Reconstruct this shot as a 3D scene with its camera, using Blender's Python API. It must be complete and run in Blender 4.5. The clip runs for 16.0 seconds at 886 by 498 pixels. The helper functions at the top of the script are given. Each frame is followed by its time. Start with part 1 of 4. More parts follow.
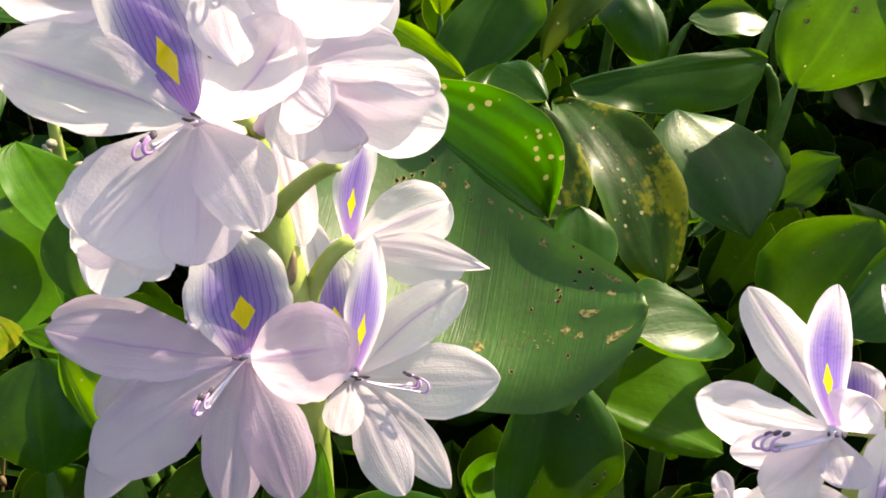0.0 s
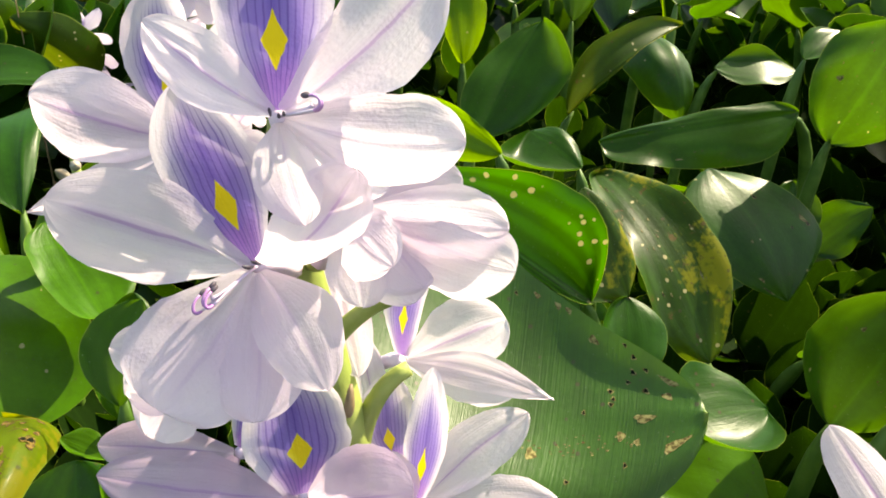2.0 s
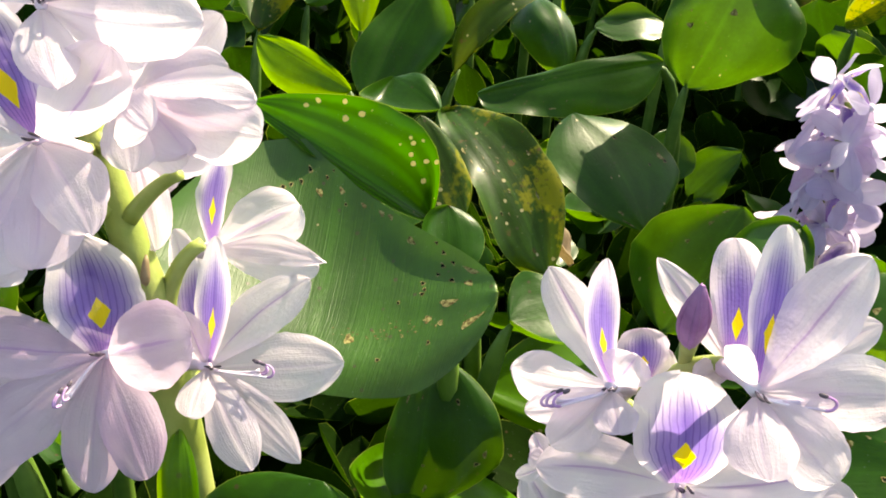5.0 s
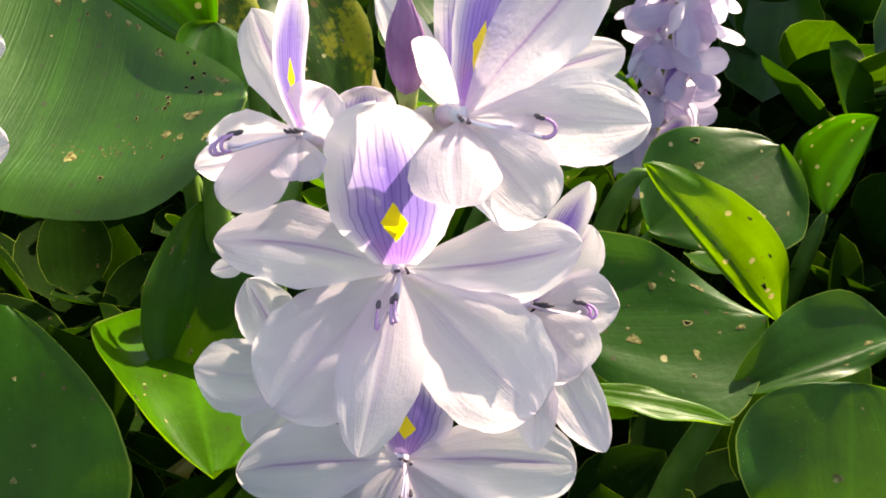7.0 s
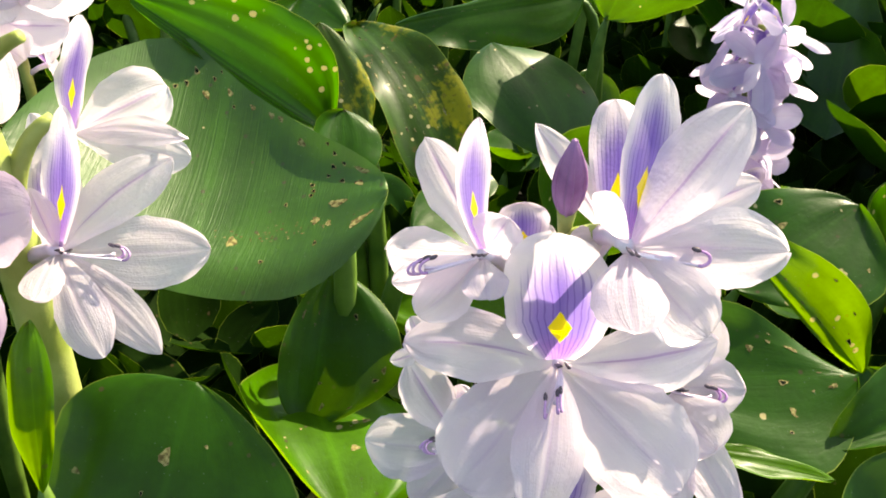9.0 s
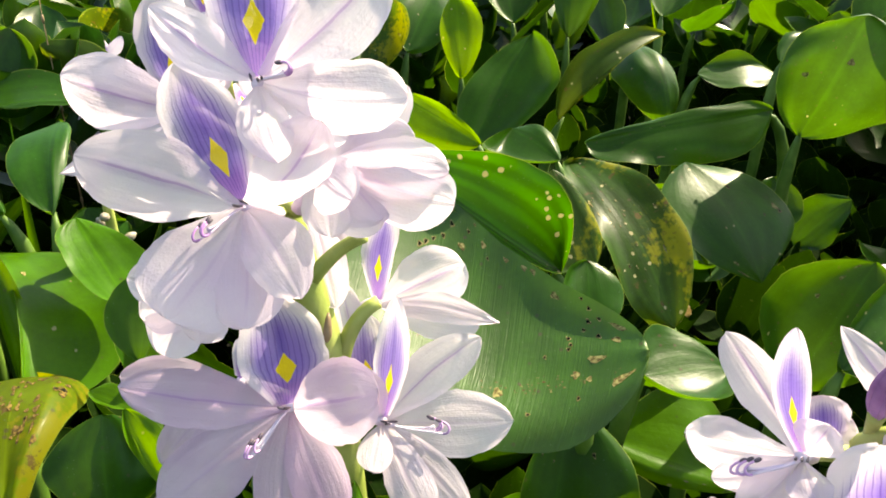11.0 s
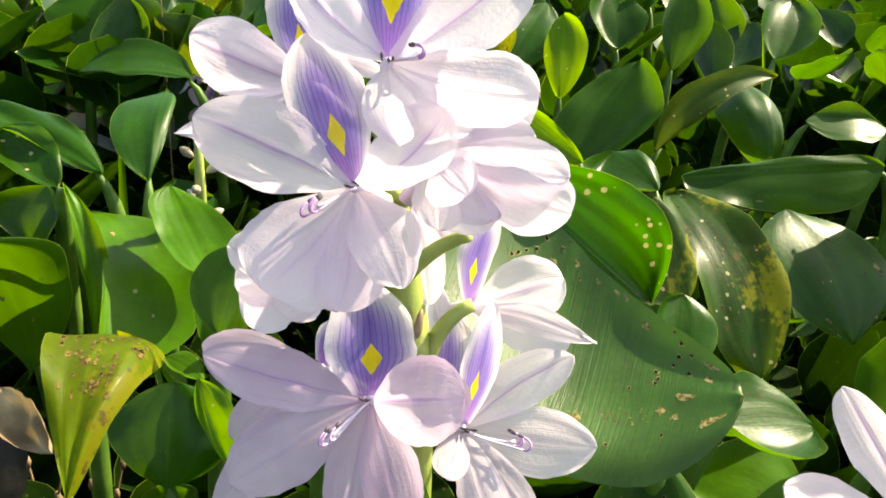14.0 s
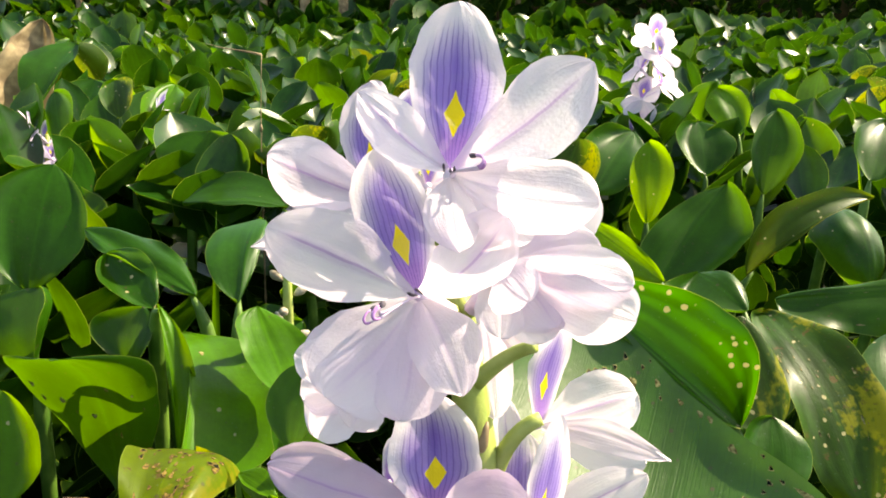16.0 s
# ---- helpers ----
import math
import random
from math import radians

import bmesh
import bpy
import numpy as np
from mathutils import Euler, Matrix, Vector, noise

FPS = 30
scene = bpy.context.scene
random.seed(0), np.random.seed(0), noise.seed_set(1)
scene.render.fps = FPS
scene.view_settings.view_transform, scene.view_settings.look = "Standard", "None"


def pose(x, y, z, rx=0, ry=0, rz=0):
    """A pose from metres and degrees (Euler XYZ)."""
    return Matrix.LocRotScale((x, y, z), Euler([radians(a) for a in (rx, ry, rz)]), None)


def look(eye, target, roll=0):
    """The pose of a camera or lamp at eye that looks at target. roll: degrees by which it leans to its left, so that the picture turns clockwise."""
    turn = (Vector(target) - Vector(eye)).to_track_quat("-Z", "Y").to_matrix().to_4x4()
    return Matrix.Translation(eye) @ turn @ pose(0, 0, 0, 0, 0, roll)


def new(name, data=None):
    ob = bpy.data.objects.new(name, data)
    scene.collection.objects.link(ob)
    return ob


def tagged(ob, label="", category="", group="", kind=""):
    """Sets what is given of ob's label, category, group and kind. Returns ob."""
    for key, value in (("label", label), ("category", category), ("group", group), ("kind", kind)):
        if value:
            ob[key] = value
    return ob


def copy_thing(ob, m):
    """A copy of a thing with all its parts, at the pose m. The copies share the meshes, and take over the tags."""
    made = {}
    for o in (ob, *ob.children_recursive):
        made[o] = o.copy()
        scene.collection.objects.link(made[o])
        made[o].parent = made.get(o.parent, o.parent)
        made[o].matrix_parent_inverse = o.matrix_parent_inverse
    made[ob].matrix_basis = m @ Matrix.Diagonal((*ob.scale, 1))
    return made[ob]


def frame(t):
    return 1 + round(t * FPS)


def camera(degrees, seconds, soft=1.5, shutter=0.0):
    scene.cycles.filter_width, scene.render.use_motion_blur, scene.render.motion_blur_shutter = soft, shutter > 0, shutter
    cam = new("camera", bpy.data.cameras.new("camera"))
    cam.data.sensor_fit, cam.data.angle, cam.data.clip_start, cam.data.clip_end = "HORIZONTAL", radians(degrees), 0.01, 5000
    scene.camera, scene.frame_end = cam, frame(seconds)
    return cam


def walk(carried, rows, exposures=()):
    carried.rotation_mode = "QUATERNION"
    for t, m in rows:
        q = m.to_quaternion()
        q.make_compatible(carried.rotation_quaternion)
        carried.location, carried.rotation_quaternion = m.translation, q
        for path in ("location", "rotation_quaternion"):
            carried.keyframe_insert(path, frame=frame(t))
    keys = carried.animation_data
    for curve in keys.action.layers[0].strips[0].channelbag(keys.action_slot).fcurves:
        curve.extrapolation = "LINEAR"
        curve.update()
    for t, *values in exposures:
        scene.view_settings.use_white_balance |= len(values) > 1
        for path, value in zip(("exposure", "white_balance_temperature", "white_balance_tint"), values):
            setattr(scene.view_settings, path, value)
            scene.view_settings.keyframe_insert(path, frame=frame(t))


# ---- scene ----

cam = camera(54.73, 16.0, 1.8)
PATH = [
    (0, (0.00746, 0.02120, 0.31074), (0.11844, 0.88243, -0.18521), 2.15),
    (0.5, (0.00703, 0.02195, 0.31583), (0.11328, 0.88885, -0.17119), 2.01),
    (1, (0.00057, 0.02499, 0.32788), (0.10328, 0.89607, -0.15240), 1.60),
    (1.5, (-0.00214, 0.03360, 0.32680), (0.10295, 0.90475, -0.15284), 1.94),
    (2, (-0.00199, 0.03953, 0.32783), (0.09802, 0.91334, -0.14803), 1.17),
    (2.5, (0.00660, 0.03783, 0.33621), (0.10466, 0.91384, -0.13602), 0.17),
    (3, (0.00893, 0.02662, 0.34201), (0.10743, 0.90278, -0.12983), 0.16),
    (3.5, (0.01701, 0.01473, 0.33423), (0.11496, 0.89445, -0.13105), -0.14),
    (6, (0.05429, -0.00508, 0.29585), (0.25485, 0.83647, -0.20572), 2.15),
    (6.5, (0.06854, -0.00402, 0.27663), (0.29557, 0.82546, -0.23368), 3.29),
    (7, (0.08087, -0.00011, 0.26498), (0.33025, 0.81934, -0.25107), 4.63),
    (7.5, (0.08671, 0.00181, 0.26182), (0.34086, 0.81871, -0.25594), 4.86),
    (8, (0.07962, 0.00097, 0.26737), (0.33407, 0.81634, -0.25265), 4.89),
    (8.5, (0.06276, -0.00414, 0.27766), (0.30445, 0.81633, -0.24043), 4.12),
    (9, (0.05267, -0.00631, 0.29252), (0.26025, 0.82938, -0.21593), 2.54),
    (9.5, (0.03697, -0.00874, 0.30251), (0.20593, 0.84840, -0.18407), 1.50),
    (10, (0.02188, -0.00231, 0.31441), (0.15460, 0.86966, -0.15682), 0.61),
    (12.5, (0.00171, -0.00209, 0.32970), (0.00225, 0.90374, -0.09394), 0.22),
    (13, (-0.00377, -0.00014, 0.32491), (-0.02317, 0.90325, -0.10347), 2.22),
    (13.5, (-0.00226, 0.00252, 0.32476), (-0.01820, 0.90095, -0.11407), 3.54),
    (14, (-0.00008, 0.00327, 0.31982), (-0.00025, 0.90631, -0.10972), 4.48),
    (14.5, (-0.00012, -0.00040, 0.31939), (0.00065, 0.91526, -0.08257), 3.68),
    (15, (0.00429, -0.00116, 0.31396), (-0.01780, 0.92838, -0.05411), 2.66),
    (15.5, (0.00622, 0.00097, 0.31695), (-0.06894, 0.94143, -0.01457), 2.27),
    (16, (0.00749, 0.00184, 0.31541), (-0.11470, 0.95036, 0.02321), 1.84),
]
walk(cam, [(t, look(eye, target, roll)) for t, eye, target, roll in PATH], [(0.0, 1.58, 8850, 2), (3.5, 1.66, 8850, 2), (6.0, 1.66, 8850, 2), (9.0, 1.76, 8850, 2), (12.5, 1.78, 8850, 2), (16.0, 1.82, 8850, 2)])

# ---- world, sun, exposure ----
SUN = Vector((0.60, 0.42, 0.70)).normalized()
world = bpy.data.worlds.new("sky")
scene.world = world
world.use_nodes = True
sky = world.node_tree.nodes.new("ShaderNodeTexSky")
sky.sky_type, sky.sun_disc = "NISHITA", False
sky.sun_elevation = math.asin(SUN.z)
sky.sun_rotation = math.atan2(SUN.x, SUN.y)
world.node_tree.links.new(sky.outputs[0], world.node_tree.nodes["Background"].inputs[0])
world.node_tree.nodes["Background"].inputs[1].default_value = 0.138
lamp = bpy.data.lights.new("sun", "SUN")
lamp.energy, lamp.angle, lamp.color = 4.5, radians(0.6), (1.0, 0.95, 0.87)
new("sun", lamp).matrix_world = look(SUN * 5, (0, 0, 0))


# ---- materials ----
class Nodes:
    """A small writer of node materials."""

    def __init__(self, name):
        self.mat = bpy.data.materials.new(name)
        self.mat.use_nodes = True
        self.tree = self.mat.node_tree
        self.tree.nodes.clear()

    def add(self, kind, *values, operation="", use_clamp=False, interpolation_type="", data_type="", blend_type="", uv_map=""):
        node = self.tree.nodes.new("ShaderNode" + kind)
        if operation:
            node.operation, node.use_clamp = operation, use_clamp
        if interpolation_type:
            node.interpolation_type = interpolation_type
        if data_type:
            node.data_type = data_type
        if blend_type:
            node.blend_type = blend_type
        if uv_map:
            node.uv_map = uv_map
        for slot, value in zip(node.inputs, values):
            self.put(slot, value)
        return node

    def put(self, slot, value):
        if value is None:
            return
        if hasattr(value, "outputs"):
            value = value.outputs[0]
        if hasattr(value, "links"):
            self.tree.links.new(value, slot)
        else:
            slot.default_value = value

    def math(self, op, a, b=0.0, clamp=False):
        return self.add("Math", a, b, operation=op, use_clamp=clamp)

    def ramp(self, value, lo, hi):
        """0 below lo, 1 above hi, smooth between."""
        node = self.add("MapRange", value, lo, hi, 0.0, 1.0, interpolation_type="SMOOTHSTEP")
        return node

    def mix(self, fac, a, b, how="MIX"):
        node = self.add("Mix", data_type="RGBA", blend_type=how)
        self.put(node.inputs[0], fac), self.put(node.inputs[6], a), self.put(node.inputs[7], b)
        return node.outputs[2]

    def noise(self, vector, scale, detail=2.0, rough=0.5):
        node = self.add("TexNoise")
        self.put(node.inputs["Vector"], vector)
        for key, value in (("Scale", scale), ("Detail", detail), ("Roughness", rough)):
            node.inputs[key].default_value = value
        return node.outputs[0]

    def dots(self, vector, scale, size):
        """1 inside small round marks scattered at random."""
        node = self.add("TexVoronoi")
        self.put(node.inputs["Vector"], vector)
        node.inputs["Scale"].default_value = scale
        near = self.ramp(node.outputs["Distance"], size, size * 0.72)
        split = self.add("SeparateColor", node.outputs["Color"])
        some = self.math("GREATER_THAN", split.outputs[0], 0.62)
        return self.math("MULTIPLY", near, some)

    def streaks(self, across, along, fine, long, chance):
        """Uneven fine lines along a sheet, from -1 to 1."""
        wander = self.math("ADD", across, self.math("MULTIPLY", self.math("POWER", along, 2.0), 0.12))
        spot = self.add("CombineXYZ", self.math("MULTIPLY", wander, fine), self.math("MULTIPLY", along, long), self.math("MULTIPLY", chance, 40.0))
        return self.math("MULTIPLY", self.math("SUBTRACT", self.noise(spot, 1.0, 3.0, 0.6), 0.5), 3.2)

    def sheet(self, color, through_color, share, rough, bump=None, height=0.0003, coat=0.0, spec=0.5, thin=0.0):
        """A thin sheet: a surface that reflects and lets light through."""
        body = self.add("BsdfPrincipled")
        self.put(body.inputs["Base Color"], color)
        self.put(body.inputs["Roughness"], rough)
        body.inputs["Specular IOR Level"].default_value = spec
        body.inputs["Coat Weight"].default_value = coat
        body.inputs["Coat Roughness"].default_value = 0.22
        glow = self.add("BsdfTranslucent", through_color)
        if bump is not None:
            relief = self.add("Bump")
            relief.inputs["Strength"].default_value = 0.6
            relief.inputs["Distance"].default_value = height
            self.put(relief.inputs["Height"], bump)
            self.put(body.inputs["Normal"], relief)
            self.put(glow.inputs["Normal"], relief)
        both = self.add("MixShader")
        self.put(both.inputs[0], share), self.put(both.inputs[1], body), self.put(both.inputs[2], glow)
        if thin:
            both = self.add("MixShader", thin, both, self.add("BsdfTransparent"))
        self.put(self.add("OutputMaterial").inputs[0], both)
        return self.mat

    def solid(self, color, rough, bump=None, height=0.0005, spec=0.5):
        body = self.add("BsdfPrincipled")
        self.put(body.inputs["Base Color"], color)
        self.put(body.inputs["Roughness"], rough)
        body.inputs["Specular IOR Level"].default_value = spec
        if bump is not None:
            relief = self.add("Bump")
            relief.inputs["Strength"].default_value = 0.7
            relief.inputs["Distance"].default_value = height
            self.put(relief.inputs["Height"], bump)
            self.put(body.inputs["Normal"], relief)
        self.put(self.add("OutputMaterial").inputs[0], body)
        return self.mat


def uv_axes(n):
    """The sheet's own coordinates: across (-1 to 1, 0 on the midrib) and along (0 at the base)."""
    split = n.add("SeparateXYZ", n.add("UVMap", uv_map="sheet"))
    across = n.math("MULTIPLY_ADD", split.outputs[0], 2.0)
    across.inputs[2].default_value = -1.0
    return across, split.outputs[1]


def leaf_material(name, green, sun_green,  share=0.34, rough=0.34, spots=0.0, spot_size=0.2, yellow=0.0, brown=0.0, coat=0.05, island=False, grain=1.0, veins=62.0, spec=0.17, ribs=0.035):
    n = Nodes(name)
    across, along = uv_axes(n)
    place = n.add("NewGeometry").outputs["Position"]
    chance = n.add("NewGeometry").outputs["Random Per Island"] if island else n.add("ObjectInfo").outputs["Random"]
    cloud = n.noise(place, 38.0, 3.0)
    vein = n.streaks(across, along, veins * 0.4, 2.2, chance)
    rib = n.math("SINE", n.math("ADD", n.math("MULTIPLY", across, 21.0), n.math("MULTIPLY", cloud, 3.0)))
    midrib = n.ramp(n.math("ABSOLUTE", across), 0.05, 0.0)
    fine = n.noise(place, 420.0, 3.0)
    tone = n.math("ADD", n.math("MULTIPLY", vein, 0.02 + 0.01 * grain), n.math("ADD", n.math("MULTIPLY", rib, ribs), cloud))
    tone = n.math("ADD", tone, n.math("MULTIPLY", midrib, 0.15))
    tone = n.math("ADD", tone, n.math("MULTIPLY", n.math("SUBTRACT", fine, 0.5), 0.25))
    dark = tuple(0.62 * v for v in green) + (1,)
    light = tuple(1.45 * v for v in green) + (1,)
    color = n.mix(n.ramp(tone, 0.22, 0.85), dark, light)
    lit = n.mix(n.ramp(tone, 0.22, 0.85), tuple(0.7 * v for v in sun_green) + (1,), tuple(1.25 * v for v in sun_green) + (1,))
    # every leaf leans a little to yellow or to blue-green
    lean = n.math("MULTIPLY", chance, 0.2 if island else 0.4)
    color = n.mix(lean, color, (green[0] * 1.7, green[1] * 1.12, green[2] * 0.8, 1))
    lit = n.mix(lean, lit, (sun_green[0] * 1.5, sun_green[1] * 1.1, sun_green[2], 1))
    if yellow:
        fade = n.ramp(n.math("ADD", n.math("ADD", n.noise(place, 30.0, 4.0), n.math("MULTIPLY", n.math("SUBTRACT", n.noise(place, 330.0, 3.0), 0.5), 0.5)), n.math("ADD", n.math("MULTIPLY", across, 0.22), n.math("MULTIPLY", vein, 0.05))), 0.72 - yellow * 0.4, 0.84 - yellow * 0.3)
        color = n.mix(fade, color, (0.17, 0.165, 0.008, 1))
        lit = n.mix(fade, lit, (0.38, 0.37, 0.01, 1))
    if brown:
        rust = n.ramp(n.noise(place, 130.0, 5.0, 0.7), 0.66 - brown * 0.2, 0.74 - brown * 0.2)
        color = n.mix(rust, color, (0.11, 0.075, 0.02, 1))
        lit = n.mix(rust, lit, (0.10, 0.07, 0.01, 1))
    if spots:
        bent = n.add("TexNoise", place)
        bent.inputs["Scale"].default_value, bent.inputs["Detail"].default_value = 260.0, 2.0
        warped = n.mix(0.0016, place, bent.outputs[1], "ADD")
        mark = n.dots(warped, spots, spot_size)
        color = n.mix(mark, color, (0.42, 0.36, 0.17, 1))
        lit = n.mix(mark, lit, (0.45, 0.36, 0.12, 1))
    speck = n.dots(place, 190.0, 0.16)
    color = n.mix(speck, color, (0.06, 0.045, 0.02, 1))
    dust = n.math("MULTIPLY", n.dots(place, 520.0, 0.13), 0.25)
    color = n.mix(dust, color, (0.30, 0.33, 0.24, 1))
    edge = n.ramp(n.math("ABSOLUTE", across), 0.978, 0.999)
    color = n.mix(edge, color, (0.16, 0.22, 0.03, 1))
    lit = n.mix(edge, lit, (0.3, 0.42, 0.04, 1))
    gloss = n.math("ADD", n.math("MULTIPLY", cloud, 0.22), rough - 0.09)
    relief = n.math("ADD", n.math("MULTIPLY", vein, 0.22 * grain), n.math("ADD", n.math("MULTIPLY", rib, 0.22), fine))
    return n.sheet(color, lit, share, gloss, relief, 0.00016, coat, spec)


leaf = leaf_material("leaf_green", (0.0124, 0.0590, 0.0026), (0.0860, 0.2200, 0.0065))
leaf_glossy = leaf_material("leaf_glossy_green", (0.0145, 0.0660, 0.0030), (0.0880, 0.2120, 0.0070), rough=0.38, coat=0.05, spots=120.0, spot_size=0.10, spec=0.22)
# lighter copy of the leaf green, with sunlight put into its base colour
leaf_sunny = leaf_material("leaf_sunlit_green", (0.0428, 0.1400, 0.0036), (0.1760, 0.3350, 0.0053), share=0.45, spots=120.0, spot_size=0.14)
field_green = leaf_material("field_green", (0.0085, 0.0430, 0.0030), (0.0260, 0.0820, 0.0028), rough=0.3, coat=0.25, island=True)
# lighter copy of the field green; the sunlight is in its colour
field_light = leaf_material("field_sunlit_green", (0.0165, 0.0640, 0.0026), (0.0480, 0.1150, 0.0028), rough=0.3, coat=0.25, share=0.40, island=True)
leaf_spotfew = leaf_material("leaf_green_few_spots", (0.0124, 0.0592, 0.0031), (0.0792, 0.2376, 0.0070), spots=120.0, spot_size=0.14)
leaf_scarred = leaf_material("leaf_broad_green", (0.0230, 0.0880, 0.0030), (0.085, 0.2200, 0.005), rough=0.42, coat=0.0, spots=95.0, spot_size=0.05, grain=3.0, veins=240.0, spec=0.58, ribs=0.06)
# near-black copy of the leaf green: deep shade is put into its colour
leaf_shade = leaf_material("leaf_shade_dark", (0.006, 0.020, 0.002), (0.02, 0.06, 0.002), rough=0.7, coat=0.0, island=True, spec=0.03)
leaf_spotted = leaf_material("leaf_spotted_green", (0.0135, 0.0640, 0.0015), (0.055, 0.23, 0.002), share=0.42, spots=210.0, spot_size=0.27, ribs=0.30)
leaf_mottled = leaf_material("leaf_mottled_green", (0.0149, 0.0490, 0.0031), (0.1232, 0.1936, 0.0088), rough=0.46, spots=170.0, spot_size=0.17, yellow=0.26, brown=0.28, spec=0.16, ribs=0.07)
leaf_yellow = leaf_material("leaf_yellowed", (0.085, 0.135, 0.003), (0.24, 0.38, 0.005), rough=0.5, spec=0.15, share=0.5, spots=0.0, yellow=0.18, brown=0.36)


def stalk_material(name, low, high):
    n = Nodes(name)
    place = n.add("NewGeometry").outputs["Position"]
    cloud = n.noise(place, 60.0, 4.0)
    fine = n.noise(place, 700.0, 2.0)
    return n.solid(n.mix(n.ramp(cloud, 0.3, 0.7), (*low, 1), (*high, 1)), 0.5, fine, 0.0002, 0.25)


stalk_green = stalk_material("flower_stalk", (0.20, 0.25, 0.05), (0.34, 0.38, 0.12))
petiole_green = stalk_material("leaf_stalk", (0.035, 0.085, 0.010), (0.09, 0.16, 0.025))
dry_brown = stalk_material("dry_stalk", (0.13, 0.085, 0.045), (0.30, 0.21, 0.12))
anther_dark = stalk_material("anther", (0.05, 0.04, 0.06), (0.12, 0.09, 0.12))
filament_purple = stalk_material("filament", (0.36, 0.15, 0.42), (0.58, 0.36, 0.62))
filament_white = stalk_material("style", (0.60, 0.47, 0.62), (0.74, 0.64, 0.74))
seed_pale = stalk_material("seed_head", (0.20, 0.16, 0.12), (0.45, 0.40, 0.33))

bud_violet = stalk_material("bud_violet", (0.15, 0.05, 0.17), (0.36, 0.18, 0.38))


def petal_material(name, kind):
    n = Nodes(name)
    across, along = uv_axes(n)
    place = n.add("NewGeometry").outputs["Position"]
    chance = n.add("ObjectInfo").outputs["Random"]
    reach = n.math("ABSOLUTE", across)
    fine = n.noise(place, 900.0, 3.0)
    cloud = n.noise(place, 70.0, 2.0)
    streak = n.streaks(across, along, 11.0, 1.3, chance)
    vein = n.math("SINE", n.math("ADD", n.math("MULTIPLY", across, 34.0), n.math("MULTIPLY", cloud, 3.0)))
    tint = n.ramp(n.math("ADD", cloud, n.math("MULTIPLY", chance, 0.2)), 0.35, 0.85)
    color = n.mix(tint, (0.81, 0.735, 0.80, 1), (0.735, 0.62, 0.75, 1))
    color = n.mix(n.ramp(streak, 0.3, 1.4), color, (0.71, 0.58, 0.71, 1))
    # mauve hue, darkened further to paint in the shade of the flowers above
    if kind.endswith("rosy_shade"):
        color = n.mix(tint, (0.66, 0.52, 0.66, 1), (0.55, 0.38, 0.57, 1))
    if kind == "faded":
        color = n.mix(tint, (0.66, 0.60, 0.76, 1), (0.46, 0.38, 0.62, 1))
    # many small cells that glint, and thin veins along the petal
    cells = n.add("TexVoronoi")
    n.put(cells.inputs["Vector"], place)
    cells.inputs["Scale"].default_value = 1500.0
    if kind != "banner":
        wavy = n.math("ABSOLUTE", n.math("ADD", across, n.math("MULTIPLY", n.math("SUBTRACT", n.noise(place, 120.0, 2.0), 0.5), 0.10)))
        reachy = n.math("MULTIPLY", n.ramp(along, 0.06, 0.3), n.ramp(along, 0.97, 0.72))
        stripe = n.math("MULTIPLY", n.ramp(wavy, 0.055, 0.015), reachy)
        halo = n.math("MULTIPLY", n.ramp(reach, 0.26, 0.0), reachy)
        strong = 1.0 if kind.startswith("side") else 0.25
        color = n.mix(n.math("MULTIPLY", halo, 0.40 * strong), color, (0.52, 0.33, 0.64, 1))
        color = n.mix(n.math("MULTIPLY", stripe, 0.70 * strong), color, (0.36, 0.16, 0.50, 1))
        thin = n.math("MULTIPLY", n.ramp(vein, 0.75, 1.0), 0.06)
        color = n.mix(thin, color, (0.58, 0.46, 0.70, 1))
        relief = n.math("ADD", n.math("MULTIPLY", streak, 0.5), n.math("ADD", fine, n.math("MULTIPLY", n.ramp(reach, 0.2, 0.0), -1.2)))
    else:
        # violet patch that thins out towards the rim, with dark veins that fan out and a yellow lozenge
        off = n.math("SUBTRACT", along, 0.36)
        far = n.math("ADD", n.math("POWER", n.math("MULTIPLY", reach, 1.02), 2.0), n.math("POWER", n.math("MULTIPLY", off, 1.75), 2.0))
        patch = n.ramp(n.math("ADD", far, n.math("MULTIPLY", n.math("ADD", cloud, n.math("MULTIPLY", streak, 0.25)), 0.4)), 1.25, 0.30)
        color = n.mix(n.math("MULTIPLY", patch, 0.95), color, (0.24, 0.14, 0.56, 1))
        rim = n.math("MULTIPLY", n.ramp(along, 0.30, 0.12), n.ramp(reach, 1.0, 0.5))
        color = n.mix(n.math("MULTIPLY", rim, 0.55), color, (0.36, 0.13, 0.50, 1))
        middle = n.math("MULTIPLY", n.ramp(reach, 0.16, 0.02), n.math("MULTIPLY", n.ramp(along, 0.30, 0.45), n.ramp(along, 0.92, 0.6)))
        color = n.mix(n.math("MULTIPLY", middle, 0.6), color, (0.16, 0.09, 0.46, 1))
        fan = n.math("SINE", n.math("ADD", n.math("MULTIPLY", across, 46.0), n.math("ADD", n.math("MULTIPLY", n.noise(place, 160.0, 2.0), 4.0), n.math("MULTIPLY", streak, 1.0))))
        lines = n.math("MULTIPLY", n.ramp(fan, 0.55, 1.0), n.math("MULTIPLY", n.ramp(far, 1.05, 0.5), n.ramp(reach, 0.92, 0.65)))
        color = n.mix(n.math("MULTIPLY", lines, 0.55), color, (0.10, 0.05, 0.32, 1))
        rise = n.math("SUBTRACT", along, 0.315)
        tall = n.math("MULTIPLY", n.math("ABSOLUTE", rise), 7.2)
